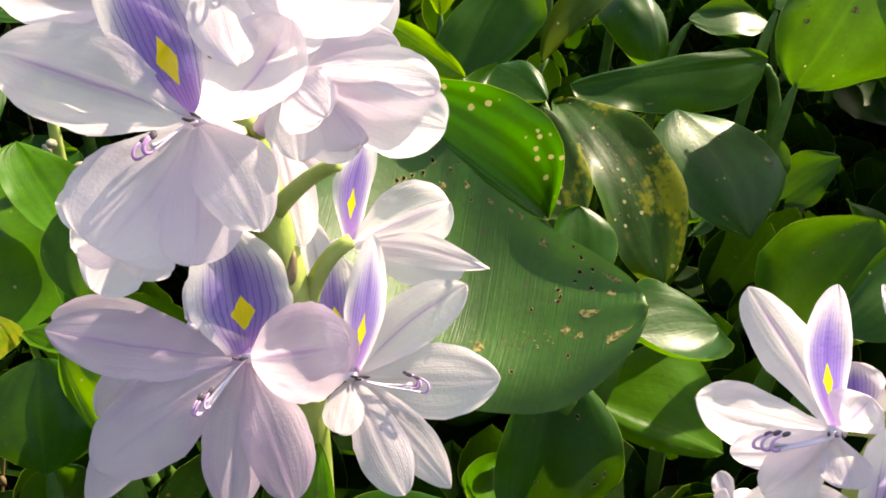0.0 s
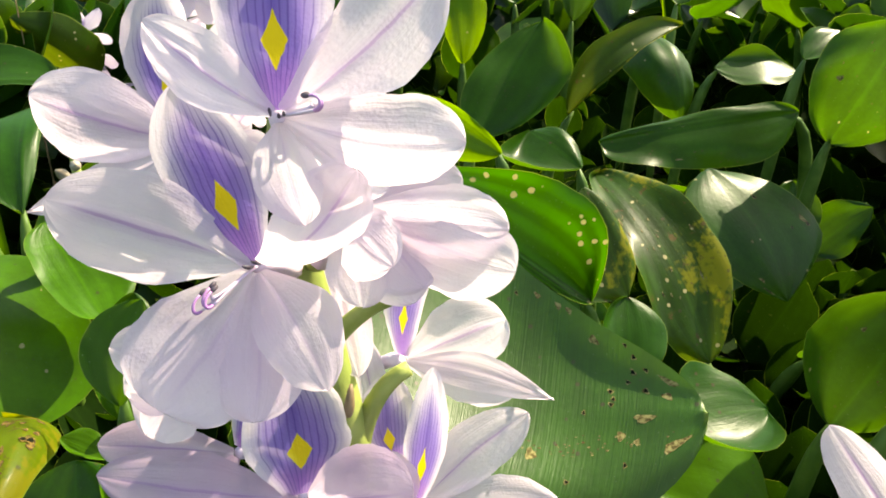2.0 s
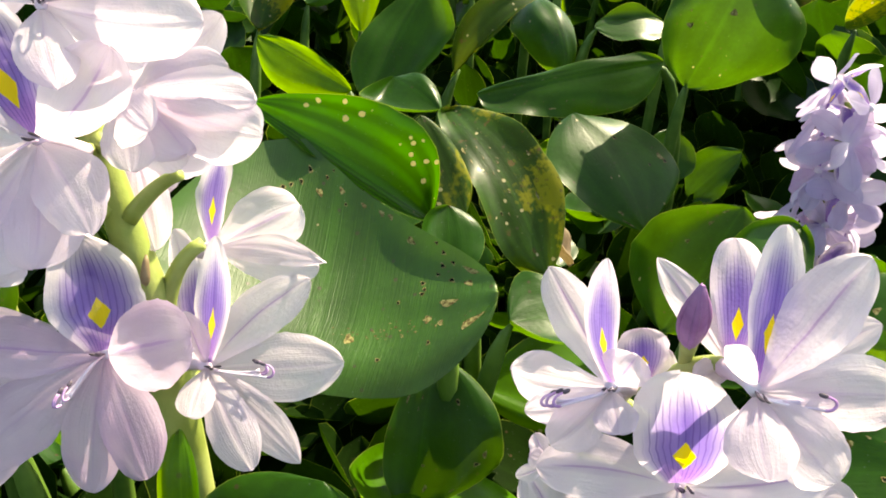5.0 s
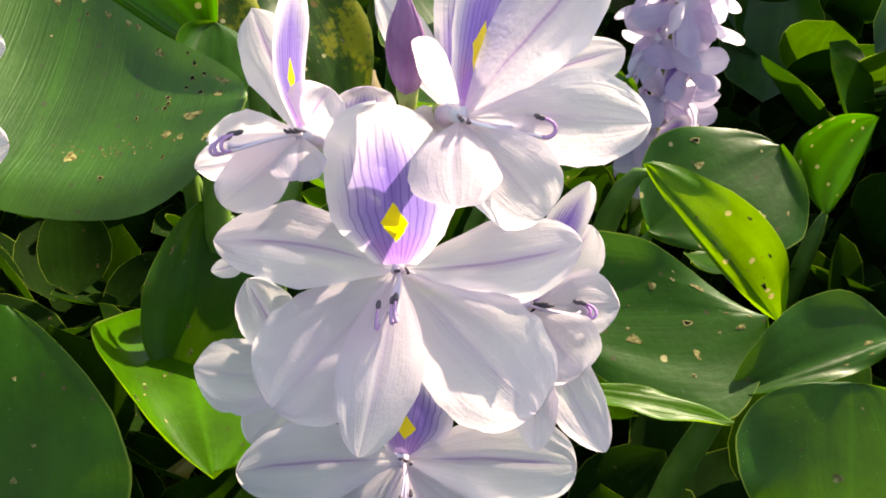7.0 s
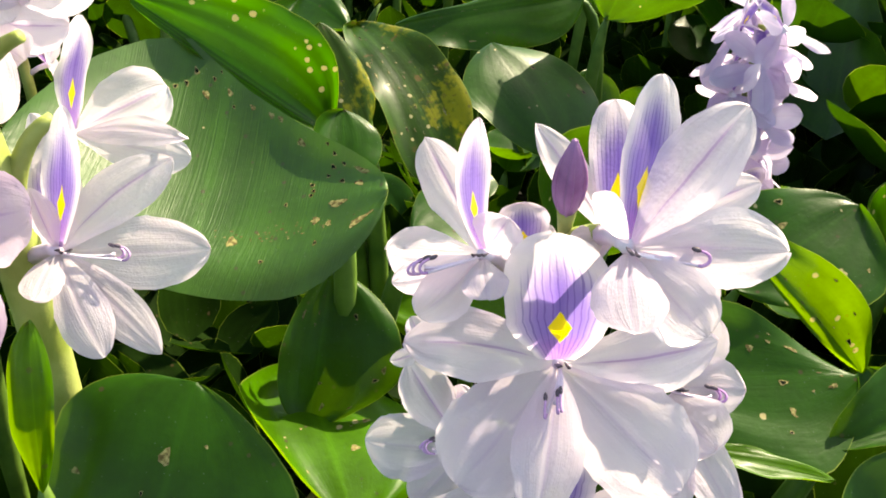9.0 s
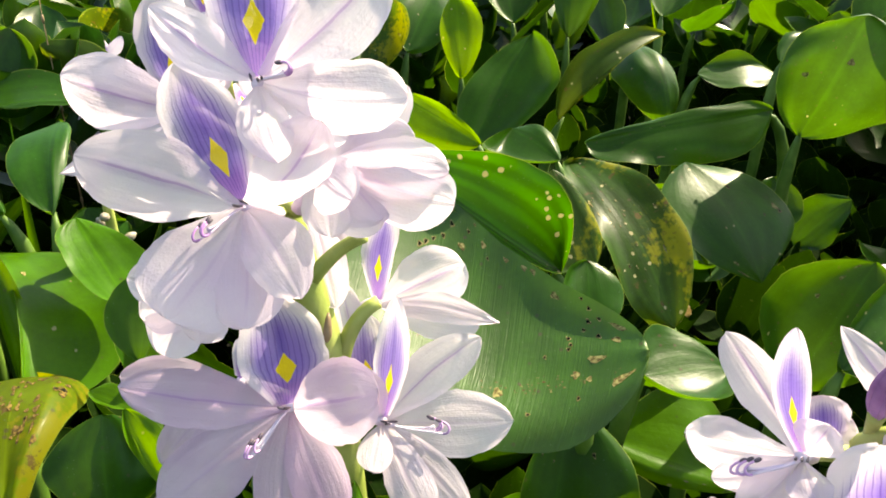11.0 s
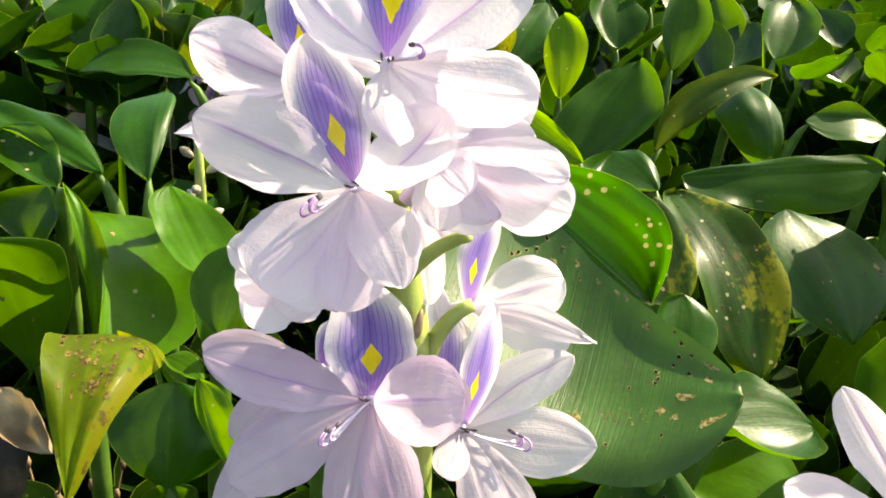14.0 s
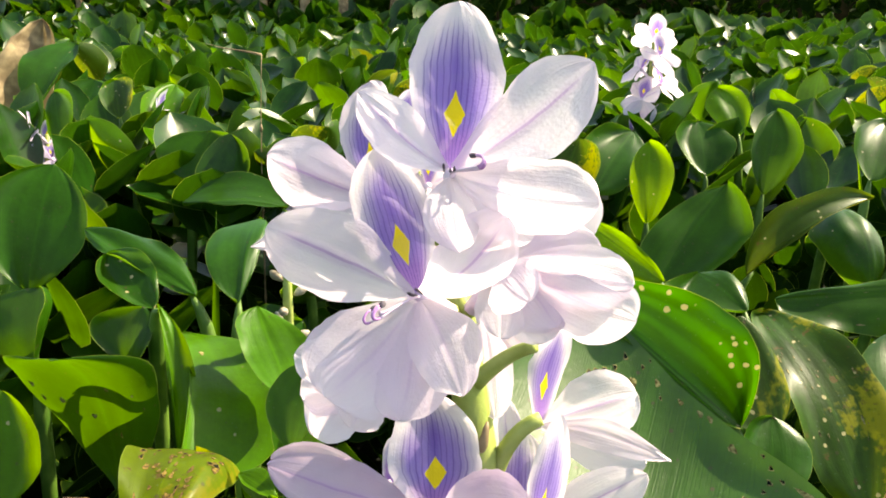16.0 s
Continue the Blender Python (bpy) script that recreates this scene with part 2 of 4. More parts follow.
        slim = n.math("MULTIPLY", reach, n.math("ADD", n.math("MULTIPLY", rise, 10.0), 3.9))
        lozenge = n.math("ADD", n.math("ADD", slim, tall), n.math("MULTIPLY", n.math("SUBTRACT", n.noise(place, 450.0, 2.0), 0.5), 0.35))
        color = n.mix(n.ramp(lozenge, 1.05, 0.93), color, (0.84, 0.62, 0.02, 1))
        relief = n.math("ADD", n.math("MULTIPLY", streak, 0.4), fine)
    relief = n.math("ADD", relief, n.math("MULTIPLY", cells.outputs["Distance"], 0.35))
    glow = n.mix(0.35 if kind != "banner" else 0.0, color, (0.86, 0.73, 0.81, 1))
    return n.sheet(color, glow, 0.62, 0.5, relief, 0.00016, 0.0, 0.35, thin=0.07)


petal_side = petal_material("petal_with_streak", "side")
petal_low = petal_material("petal_plain", "low")
petal_banner = petal_material("petal_banner", "banner")
petal_side_rosy_shade = petal_material("petal_with_streak_rosy_shade", "side rosy_shade")
petal_low_rosy_shade = petal_material("petal_plain_rosy_shade", "low rosy_shade")
petal_faded = petal_material("petal_faded", "faded")


def blemish_material(name, dark, pale):
    n = Nodes(name)
    place = n.add("NewGeometry").outputs["Position"]
    return n.solid(n.mix(n.ramp(n.noise(place, 900.0, 3.0), 0.35, 0.65), dark, pale), 0.8, spec=0.1)


scar_tan = blemish_material("leaf_scar", (0.085, 0.065, 0.022, 1), (0.27, 0.24, 0.095, 1))
scar_brown = blemish_material("leaf_scar_brown", (0.035, 0.022, 0.008, 1), (0.15, 0.10, 0.025, 1))
hole_dark = Nodes("hole_dark").solid((0.006, 0.008, 0.004, 1), 0.9, spec=0.05)


# ---- builders ----
def part(name, bm, material, parent, label=""):
    """Links a bmesh as one mesh object under a thing or a part."""
    mesh = bpy.data.meshes.new(name)
    bm.to_mesh(mesh)
    bm.free()
    for face in mesh.polygons:
        face.use_smooth = True
    mesh.materials.append(material)
    ob = new(name, mesh)
    ob.parent = parent
    return tagged(ob, label=label)


def sheet_bmesh(point, rows, columns, swap=False, ease=False):
    """A sheet from point(u, v), u from -1 to 1 across and v from 0 to 1 along, with its own coordinates."""
    bm = bmesh.new()
    layer = bm.loops.layers.uv.new("sheet")
    steps = [0.5 - 0.5 * math.cos(math.pi * j / rows) for j in range(rows + 1)] if ease else [j / rows for j in range(rows + 1)]
    grid = [[bm.verts.new(point(2 * i / columns - 1, steps[j])) for i in range(columns + 1)] for j in range(rows + 1)]
    for j in range(rows):
        for i in range(columns):
            face = bm.faces.new((grid[j][i], grid[j][i + 1], grid[j + 1][i + 1], grid[j + 1][i]))
            for loop, (a, b) in zip(face.loops, ((i, j), (i + 1, j), (i + 1, j + 1), (i, j + 1))):
                loop[layer].uv = (steps[b], a / columns) if swap else (a / columns, steps[b])
    return bm


def tube_bmesh(path, radii, sides=10, caps=True):
    """A tube along a list of points with a radius at each."""
    bm = bmesh.new()
    rings = []
    side = None
    for k, spot in enumerate(path):
        ahead = (Vector(path[min(k + 1, len(path) - 1)]) - Vector(path[max(k - 1, 0)])).normalized()
        if side is None:
            side = ahead.orthogonal().normalized()
        side = (side - ahead * side.dot(ahead)).normalized()
        other = ahead.cross(side)
        rings.append([bm.verts.new(Vector(spot) + radii[k] * (math.cos(a) * side + math.sin(a) * other)) for a in (2 * math.pi * s / sides for s in range(sides))])
    for a, b in zip(rings, rings[1:]):
        for s in range(sides):
            bm.faces.new((a[s], a[(s + 1) % sides], b[(s + 1) % sides], b[s]))
    if caps:
        bm.faces.new(reversed(rings[0])), bm.faces.new(rings[-1])
    return bm


def curve_points(a, b, c, d, count):
    """Points on a smooth bend from a to d."""
    a, b, c, d = (Vector(p) for p in (a, b, c, d))
    out = []
    for k in range(count + 1):
        t = k / count
        out.append(a * (1 - t) ** 3 + b * 3 * t * (1 - t) ** 2 + c * 3 * t * t * (1 - t) + d * t**3)
    return out


def blade_profile(v, widest, power=0.62):
    """Half-width of a leaf blade along its length, 1 at its widest: a rounded base and a tip that is blunt or, with more power, drawn out; below zero, straight sides with a blunt end."""
    if v < widest:
        return max(math.sin(math.pi * 0.5 * v / widest), 0.0) ** (1.0 if widest > 0.74 else 0.62)
    q = (v - widest) / (1 - widest)
    if power < 0:
        return (1 + power) * max(1 - q, 0.0) ** 1.5 - power * math.sqrt(max(1 - q**4, 0.0))
    return max(math.cos(math.pi * 0.5 * q), 0.0) ** power


def blade_point(u, v, length, left, right, widest, cup, bend, ruffle, seed, shape=None, fold=(0, 0)):
    wide, power = (widest, 0.62) if not shape else shape[:2] if u < 0 else shape[2:]
    half = blade_profile(v, wide, power) * (left if u < 0 else right)
    x, y = u * half, v * length
    mean = 0.5 * (left * blade_profile(v, widest) + right * blade_profile(v, widest))
    z = cup * (half * u * u - mean) + bend * length * 4 * v * (1 - v)
    z += ruffle * length * abs(u) ** 2 * noise.noise((u * 1.3 + seed, v * 3.1, seed * 0.7)) * 2
    z += 0.012 * length * noise.noise((u * 2.2, v * 2.4, seed + 9))
    lift = fold[0] if u < 0 else fold[1]
    rolled = max(0.0, abs(u) - 0.35) / 0.65
    z += lift * half * rolled * rolled
    x *= 1 - 0.28 * abs(lift) * rolled * rolled if lift else 1
    # the rim wanders a little
    x *= 1 + 0.035 * noise.noise((v * 4.0, seed, 3.3 + (u > 0))) + 0.025 * noise.noise((v * 11.0, seed, 7.3 + (u > 0)))
    # the blade dips slightly along its midrib
    z -= 0.016 * length * math.exp(-((u / 0.07) ** 2)) * (1 - v) * 0.5
    return Vector((x, y, z))


leaf_count = [0]


def leaf_plant(at, turn, length, left, right, widest, cup, bend, ruffle, material, foot=None, scars=(), label="", shape=None, fold=(0, 0), cross_veins=False):
    """A leaf: a blade on its stalk, which goes down into the water."""
    leaf_count[0] += 1
    seed = leaf_count[0] * 1.7
    thing = new("water_hyacinth_leaf")
    m = pose(*at, *turn)
    thing.matrix_world = Matrix.Translation((at[0], at[1], 0))
    back = Matrix.Translation((-at[0], -at[1], 0)) @ m
    bm = sheet_bmesh(lambda u, v: back @ blade_point(u, v, length, left, right, widest, cup, bend, ruffle, seed, shape, fold), 24, 16, cross_veins, True)
    blade = part("blade", bm, material, thing)
    top = back @ Vector((0, 0.05 * length, -0.0022 - 0.5 * cup * (left + right) * blade_profile(0.05, widest) + 0.19 * bend * length))
    out = (m.to_3x3() @ Vector((0, -1, -0.25))).normalized()
    spread = foot or (out.x * 0.02, out.y * 0.02)
    low = Vector((spread[0], spread[1], -0.01))
    path = curve_points(top, top + out * 0.25 * length + Vector((0, 0, -0.01)), low + Vector((0, 0, at[2] * 0.5)), low, 10)
    radii = [0.0009 + 0.0006 * min(k, 2) + 0.0021 * math.sin(math.pi * min(k / 10, 1) ** 0.8) for k in range(11)]
    part("petiole", tube_bmesh(path, radii, 8), petiole_green, thing, "green leaf stalk")
    for u, v, wide, tall, kind in scars:
        def scar_point(a, b, u=u, v=v, wide=wide, tall=tall):
            ang, r = math.pi * a, b
            r *= 1 + 0.25 * math.sin(3 * ang + u * 40)
            return back @ (blade_point(u + r * wide * math.cos(ang), v + r * tall * math.sin(ang), length, left, right, widest, cup, bend, ruffle, seed, shape, fold) + Vector((0, 0, 0.00014)))
        part("scar", sheet_bmesh(scar_point, 2, 10), *((scar_brown, blade, "brown withered scar") if material is leaf_yellow else (scar_tan, blade, "dry tan insect scar")))
        if kind == "hole":
            part("hole", sheet_bmesh(lambda a, b: scar_point(a, b * 0.6) + back.to_3x3() @ Vector((0, 0, 0.0001)), 2, 10), hole_dark, blade, "dark hole with a dry rim")
    kinds = {"leaf_green": "dark green rounded leaf", "leaf_glossy_green": "glossy green leaf with a sunlit sheen", "leaf_sunlit_green": "leaf coloured a lighter, sunlit green",
             "leaf_green_few_spots": "green leaf with a few tan spots", "leaf_broad_green": "broad glossy green leaf with tan insect scars",
             "leaf_spotted_green": "bright green leaf with many pale spots", "leaf_mottled_green": "green leaf mottled yellow and brown", "leaf_yellowed": "yellowed leaf with brown specks and holes"}
    return tagged(thing, label or kinds[material.name] + " on an upright stalk", "leaf", "water hyacinth leaves")


PETAL_SHAPES = {"low": (0.60, 0.52, 0.16, 0.05), "side": (0.56, 0.60, 0.16, 0.05), "banner": (0.48, 0.52, 0.32, 0.03)}


def petal_profile(v, widest, tip, foot):
    """Half-width of a petal along its length, 1 at its widest, from a narrow foot to a rounded or, with more tip, pointed end."""
    if v < widest:
        s = v / widest
        return foot + (1 - foot) * (0.75 * math.sin(0.5 * math.pi * s) + 0.25 * s * s * (3 - 2 * s))
    q = (v - widest) / (1 - widest)
    return max(0.02, (1 - q * q) ** tip)


def petal_bmesh(kind, angle, length, half, tilt, seed, twist=0.0, widest=None, tip=None, arch=None, fine=True):
    """A petal that leaves the flower's throat at angle and tilt, turned about its own length by twist."""
    a, b, c = radians(angle), radians(tilt), radians(twist)
    ahead = Vector((-math.sin(a) * math.cos(b), math.cos(a) * math.cos(b), math.sin(b)))
    flat = Vector((math.cos(a), math.sin(a), 0))
    up = flat.cross(ahead)
    side = flat * math.cos(c) + up * math.sin(c)
    face = up * math.cos(c) - flat * math.sin(c)
    usual = PETAL_SHAPES[kind]
    widest, tip, foot, arch = widest or usual[0], tip or usual[1], usual[2], usual[3] if arch is None else arch
    rng = random.Random(int(seed * 100))
    sweep, crease, curl = rng.uniform(-0.05, 0.05), rng.uniform(0.02, 0.05), rng.uniform(-0.10, 0.16)
    wave, phase = rng.uniform(7, 11), rng.uniform(0, 6.28)

    def point(u, v):
        w = petal_profile(v, widest, tip, foot) * half * 1.06
        # the rim is never quite even
        w *= 1 + 0.09 * noise.noise((v * 3.2, seed, 2.0 + 5 * (u > 0))) + 0.06 * noise.noise((v * 9, seed, 4.0 + 5 * (u > 0))) * min(1.0, v * 2) + 0.03 * noise.noise((v * 24, seed, 8.0 + 5 * (u > 0)))
        edge = abs(u)
        z = arch * length * 4 * v * (1 - v) * (1.25 - 0.5 * v)
        z += (-0.20 if kind != "banner" else 0.12) * w * u * u
        z += curl * length * max(0.0, v - 0.6) ** 2 * 2.2
        # a crease along the middle, and folds that fan out from it
        z -= crease * half * math.exp(-((u / 0.10) ** 2)) * math.sin(math.pi * min(1.0, v * 1.08)) * (1 if kind != "banner" else -0.5)
        z += half * 0.16 * noise.noise((u * 1.5 + seed, v * 2.2, seed)) * (0.25 + edge) * min(1, v * 2)
        z += half * 0.085 * math.sin(wave * v + phase + 2.5 * u) * edge**2.5 * min(1, v * 1.5)
        z += half * 0.02 * noise.noise((u * 5 + seed, v * 2.0, seed * 2)) * min(1, v * 3)
        z += half * 0.05 * noise.noise((u * 7, v * 9, seed * 3)) * edge * min(1, v * 3)
        bow = sweep * length * 4 * v * (1 - v)
        return ahead * (0.0012 * (1 - v) + length * v) + side * (u * w + bow) + face * z

    return sheet_bmesh(point, 28 if fine else 14, 18 if fine else 8, False, True)


flower_count = [0]


def spike_thing(label, at):
    thing = new("flower_spike")
    thing.matrix_world = Matrix.Translation(at)
    return tagged(thing, label, "flower", "water hyacinth flower spikes")


def flower(at, turn, spike, petals, stamens=(0, -0.006, 0.012), stem=None, rosy_shade=False):
    """One flower of a spike: its tube, six petals, stamens and style."""
    flower_count[0] += 1
    seed = flower_count[0] * 3.13
    base = spike.matrix_world.inverted() @ pose(*at, *turn)
    bm = tube_bmesh([(0, 0, -0.0005), (0, 0, -0.004), (0, -0.0015, -0.010), (0, -0.004, -0.017)], [0.0016, 0.0019, 0.0018, 0.0022], 8)
    tube = part("flower", bm, filament_white, spike, "mauve-tinged lilac flower with shade put into its colour" if rosy_shade else "pale lilac flower")
    tube.matrix_basis = base
    for n, (kind, angle, length, half, tilt, *more) in enumerate(petals):
        part("banner_petal" if kind == "banner" else "petal", petal_bmesh(kind, angle, length, half, tilt, seed + n * 1.37, *more),
                  {"banner": petal_banner, "side": petal_side_rosy_shade if rosy_shade else petal_side, "low": petal_low_rosy_shade if rosy_shade else petal_low}[kind], tube,
                  "violet-veined petal with a yellow blotch" if kind == "banner" else "")
    if stamens:
        rng = random.Random(flower_count[0])
        reach = Vector(stamens)
        aside = reach.cross(Vector((0, 1, 0.01))).normalized()
        for k in range(3):
            tip = reach * (0.84 + 0.07 * k + rng.uniform(-0.06, 0.06)) + aside * ((k - 1) * 0.0014 + rng.uniform(-0.0006, 0.0006))
            hook = (Vector((0, 1, 0)) - reach.normalized() * 0.5).normalized() * (0.0030 + 0.0008 * rng.random())
            first = curve_points((0, 0, 0), Vector((0, 0, reach.length * 0.45)), tip * 0.75, tip, 8)
            turn_end = tip + hook * 0.9 + reach.normalized() * 0.0004
            curl = curve_points(tip, tip + (tip - first[-2]).normalized() * 0.0022, turn_end + reach.normalized() * 0.0030, turn_end, 8)
            fil = part("stamen", tube_bmesh(first, [0.00026] * 9, 6), filament_white, tube, "pale stamen")
            part("stamen_tip", tube_bmesh(curl, [0.00026, 0.0003, 0.00034, 0.00034, 0.00032, 0.0003, 0.00028, 0.00026, 0.00024], 6), filament_purple, fil, "violet curled end")
            way = (curl[-1] - curl[-2]).normalized()
            part("anther", tube_bmesh([curl[-1] - way * 0.0003, curl[-1] + way * 0.0002, curl[-1] + way * 0.0010, curl[-1] + way * 0.0015], [0.0002, 0.00045, 0.00045, 0.0002], 6), anther_dark, fil, "dark grey anther")
        for k in range(3):
            x = (k - 1) * 0.0009 + rng.uniform(-0.0004, 0.0004)
            end = Vector((x * 1.0, 0.0006 + rng.uniform(-0.0006, 0.0006), 0.0026 + rng.uniform(0, 0.0012)))
            part("anther", tube_bmesh([(x, 0.0003, 0.001), end, end + Vector((0, 0.0004, 0.0012))], [0.0002, 0.00036, 0.0002], 6), anther_dark, tube, "short dark anther in the throat")
        part("style", tube_bmesh(curve_points((0, 0, 0), (0, 0, reach.length * 0.4), reach * 0.7, reach * 0.85 + Vector((0, 0.001, 0)), 8), [0.0003] * 8 + [0.0006], 6), filament_white, tube, "white style")
    # the short stalk from the tube's foot to the spike's axis
    if stem:
        foot = base @ Vector((0, -0.004, -0.017))
        near = min(stem, key=lambda p: (p - foot).length + max(0.0, p.z - foot.z) * 3)
        way = base.to_3x3() @ Vector((0, 0, -1))
        back = base.inverted()
        part("flower_stalk", tube_bmesh([back @ p for p in curve_points(foot, foot + way * 0.004, near + Vector((0, 0, 0.004)), near, 6)], [0.0019, 0.0019, 0.0020, 0.0021, 0.0023, 0.0025, 0.0028], 8), stalk_green, tube, "pale green flower stalk")
    return tube


# ---- water and bank ----
def ground_material(name, spec):
    n = Nodes(name)
    place = n.add("NewGeometry").outputs["Position"]
    cloud = n.noise(place, 9.0, 5.0)
    fine = n.noise(place, 160.0, 4.0, 0.7)
    # mud tones taken down to near black, so the colour carries the deep shade
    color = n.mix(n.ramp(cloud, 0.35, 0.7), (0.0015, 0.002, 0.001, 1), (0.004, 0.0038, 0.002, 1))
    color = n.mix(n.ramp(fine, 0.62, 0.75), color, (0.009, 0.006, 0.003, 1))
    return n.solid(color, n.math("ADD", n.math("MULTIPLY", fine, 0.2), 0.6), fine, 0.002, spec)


bm = bmesh.new()

rings = [[bm.verts.new((r * math.cos(a), 0.6 + r * math.sin(a), 0.004 * noise.noise((r * 3, a * 2, 1)) if r < 5 else 0.0)) for a in (2 * math.pi * s / 32 for s in range(32))] for r in (0.05, 0.2, 0.4, 0.8, 1.6, 4.0, 20.0, 400.0)]
bm.faces.new(rings[0])
for a, b in zip(rings, rings[1:]):
    for s in range(32):
        bm.faces.new((a[s], b[s], b[(s + 1) % 32], a[(s + 1) % 32]))
tagged(part("water", bm, ground_material("shade_dark_water_and_mud", 0.12), None), "still muddy water between the plants, with their shade put into its dark colour", "water", kind="structure")

def bank_point(u, v):
    """The muddy bank behind the field: a low rise with an uneven crest."""
    x = 9.0 * u
    y = 4.1 + 0.8 * max(0.0, x + 0.5) + 2.4 * v
    return Vector((x, y, -0.05 + 0.75 * math.sin(0.5 * math.pi * min(1.0, 1.6 * v)) + 0.12 * noise.noise((x * 1.5, v * 3, 4.0))))


tagged(part("bank", sheet_bmesh(bank_point, 10, 60), ground_material("shade_dark_bank_mud", 0.0), None), "muddy bank behind the field of leaves, with shade put into its dark colour", "bank", kind="structure")

# ---- first flower spike ----
spike_a = spike_thing("tall pale lilac water hyacinth spike in full bloom among the leaves", (0.0070, 0.1840, 0.0))


def spike_stem(spike, points, radius):
    local = [spike.matrix_world.inverted() @ Vector(p) for p in points]
    path = []
    for a, b in zip(local, local[1:]):
        path += [a.lerp(b, k / 6) for k in range(6)]
    path.append(local[-1])
    for _ in range(6):
        path = [path[0]] + [(a + b * 2 + c) / 4 for a, b, c in zip(path, path[1:], path[2:])] + [path[-1]]
    part("stem", tube_bmesh(path, [radius * (0.42 + 0.58 * min(1.0, 1.9 * k / (len(path) - 1))) for k in range(len(path))], 12), stalk_green, spike, "thick pale green flower stem")
    return path


stem_a = spike_stem(spike_a, [(-0.004, 0.192, -0.01), (-0.003, 0.191, 0.08), (-0.003, 0.189, 0.15), (-0.0055, 0.189, 0.200), (-0.0100, 0.195, 0.222), (-0.0160, 0.204, 0.250), (-0.0170, 0.207, 0.268)][::-1], 0.0056)


def stem_branch(spike, points, radius):
    """A short stalk that leaves the stem for a flower."""
    local = [spike.matrix_world.inverted() @ Vector(p) for p in points]
    part("flower_stalk", tube_bmesh(curve_points(*local, 8), [radius * (1.25 - 0.05 * k) for k in range(9)], 10), stalk_green, spike, "pale green flower stalk")


stem_branch(spike_a, [(-0.0045, 0.1885, 0.1930), (-0.0085, 0.1905, 0.2010), (-0.0140, 0.1910, 0.2110), (-0.0185, 0.1930, 0.2205)], 0.0021)
stem_branch(spike_a, [(-0.0035, 0.1885, 0.1930), (-0.0020, 0.1915, 0.2030), (0.0020, 0.1915, 0.2125), (0.0085, 0.1925, 0.2150)], 0.0021)
stem_branch(spike_a, [(-0.0080, 0.1925, 0.2230), (-0.0030, 0.1930, 0.2290), (0.0015, 0.1920, 0.2330), (0.0060, 0.1900, 0.2350)], 0.0018)
part("bract", tube_bmesh(curve_points(*[spike_a.matrix_world.inverted() @ Vector(p) for p in ((-0.0052, 0.1850, 0.2085), (-0.0050, 0.1835, 0.2105), (-0.0045, 0.1845, 0.2135), (-0.0042, 0.1865, 0.2160))], 6), [0.0004, 0.0010, 0.0012, 0.0012, 0.0010, 0.0008, 0.0003], 7), dry_brown, spike_a, "small dry brown bract")
spike_b = spike_thing("pale lilac water hyacinth spike with one closed violet bud", (0.114, 0.142, 0.0))
stem_b = spike_stem(spike_b, [(0.1140, 0.1400, 0.200), (0.115, 0.1415, 0.185), (0.114, 0.142, 0.12), (0.114, 0.142, -0.01)], 0.0055)


def bud(spike, low, high):
    """A closed bud: overlapping folded petals on a green foot."""
    a, b = (spike.matrix_world.inverted() @ Vector(p) for p in (low, high))
    body = part("bud", tube_bmesh([a.lerp(b, k / 8) for k in range(9)], [0.0015, 0.0021, 0.0026, 0.0028, 0.0028, 0.0025, 0.0020, 0.0013, 0.0004], 12), bud_violet, spike, "closed violet bud")
    way = (b - a).normalized()
    part("sepal_foot", tube_bmesh([a - way * 0.0090, a - way * 0.0060, a - way * 0.0020, a + way * 0.0015], [0.0014, 0.0014, 0.0017, 0.0021], 10), stalk_green, body, "yellow-green foot")
    for k in range(4):
        ang = math.pi / 2 * k + 0.4
        side = way.orthogonal().normalized()
        off = side * math.cos(ang) + way.cross(side) * math.sin(ang)
        path = [a.lerp(b, s / 8) + off * r for s, r in enumerate((0.0013, 0.0019, 0.0024, 0.0026, 0.0026, 0.0023, 0.0018, 0.0011, 0.0004))]
        part("fold", tube_bmesh(path, [0.0002, 0.0006, 0.0008, 0.0009, 0.0009, 0.0008, 0.0006, 0.0004, 0.0002], 6), bud_violet, body)


flower((-0.0148, 0.1833, 0.2767), (68.8, -1.4, 3.7), spike_a, [("banner", -1, 0.0389, 0.0099, -2, -4), ("side", 50, 0.0267, 0.0057, 6, 3, 0.56, 0.6, 0.08), ("side", -51, 0.0391, 0.0088, 1, -9, 0.62, 0.62), ("low", -102, 0.0329, 0.0078, 15, -9, 0.62, 0.5), ("low", -171, 0.0225, 0.0058, 34, 23, 0.5, 0.75), ("low", -128, 0.0228, 0.0058, 4, -5)], stamens=(0.0072, 0.0006, 0.0056), stem=stem_a)
flower((-0.0205, 0.1797, 0.2491), (70.9, -20.6, -8.6), spike_a, [("banner", 8, 0.0378, 0.0085, -6, -22, 0.46, 0.6), ("side", 53, 0.0398, 0.0095, 11, -12, 0.58, 0.55), ("side", -65, 0.0284, 0.0081, 10, -36, 0.6, 0.5, 0.14), ("low", 133, 0.0305, 0.0125, 32, 16, 0.64, 0.42), ("low", 168, 0.0283, 0.0082, 23, 23, 0.62, 0.5), ("low", -156, 0.0283, 0.0073, 26, 24, 0.45, 0.6)], stamens=(-0.0072, -0.0039, 0.0105), stem=stem_a)
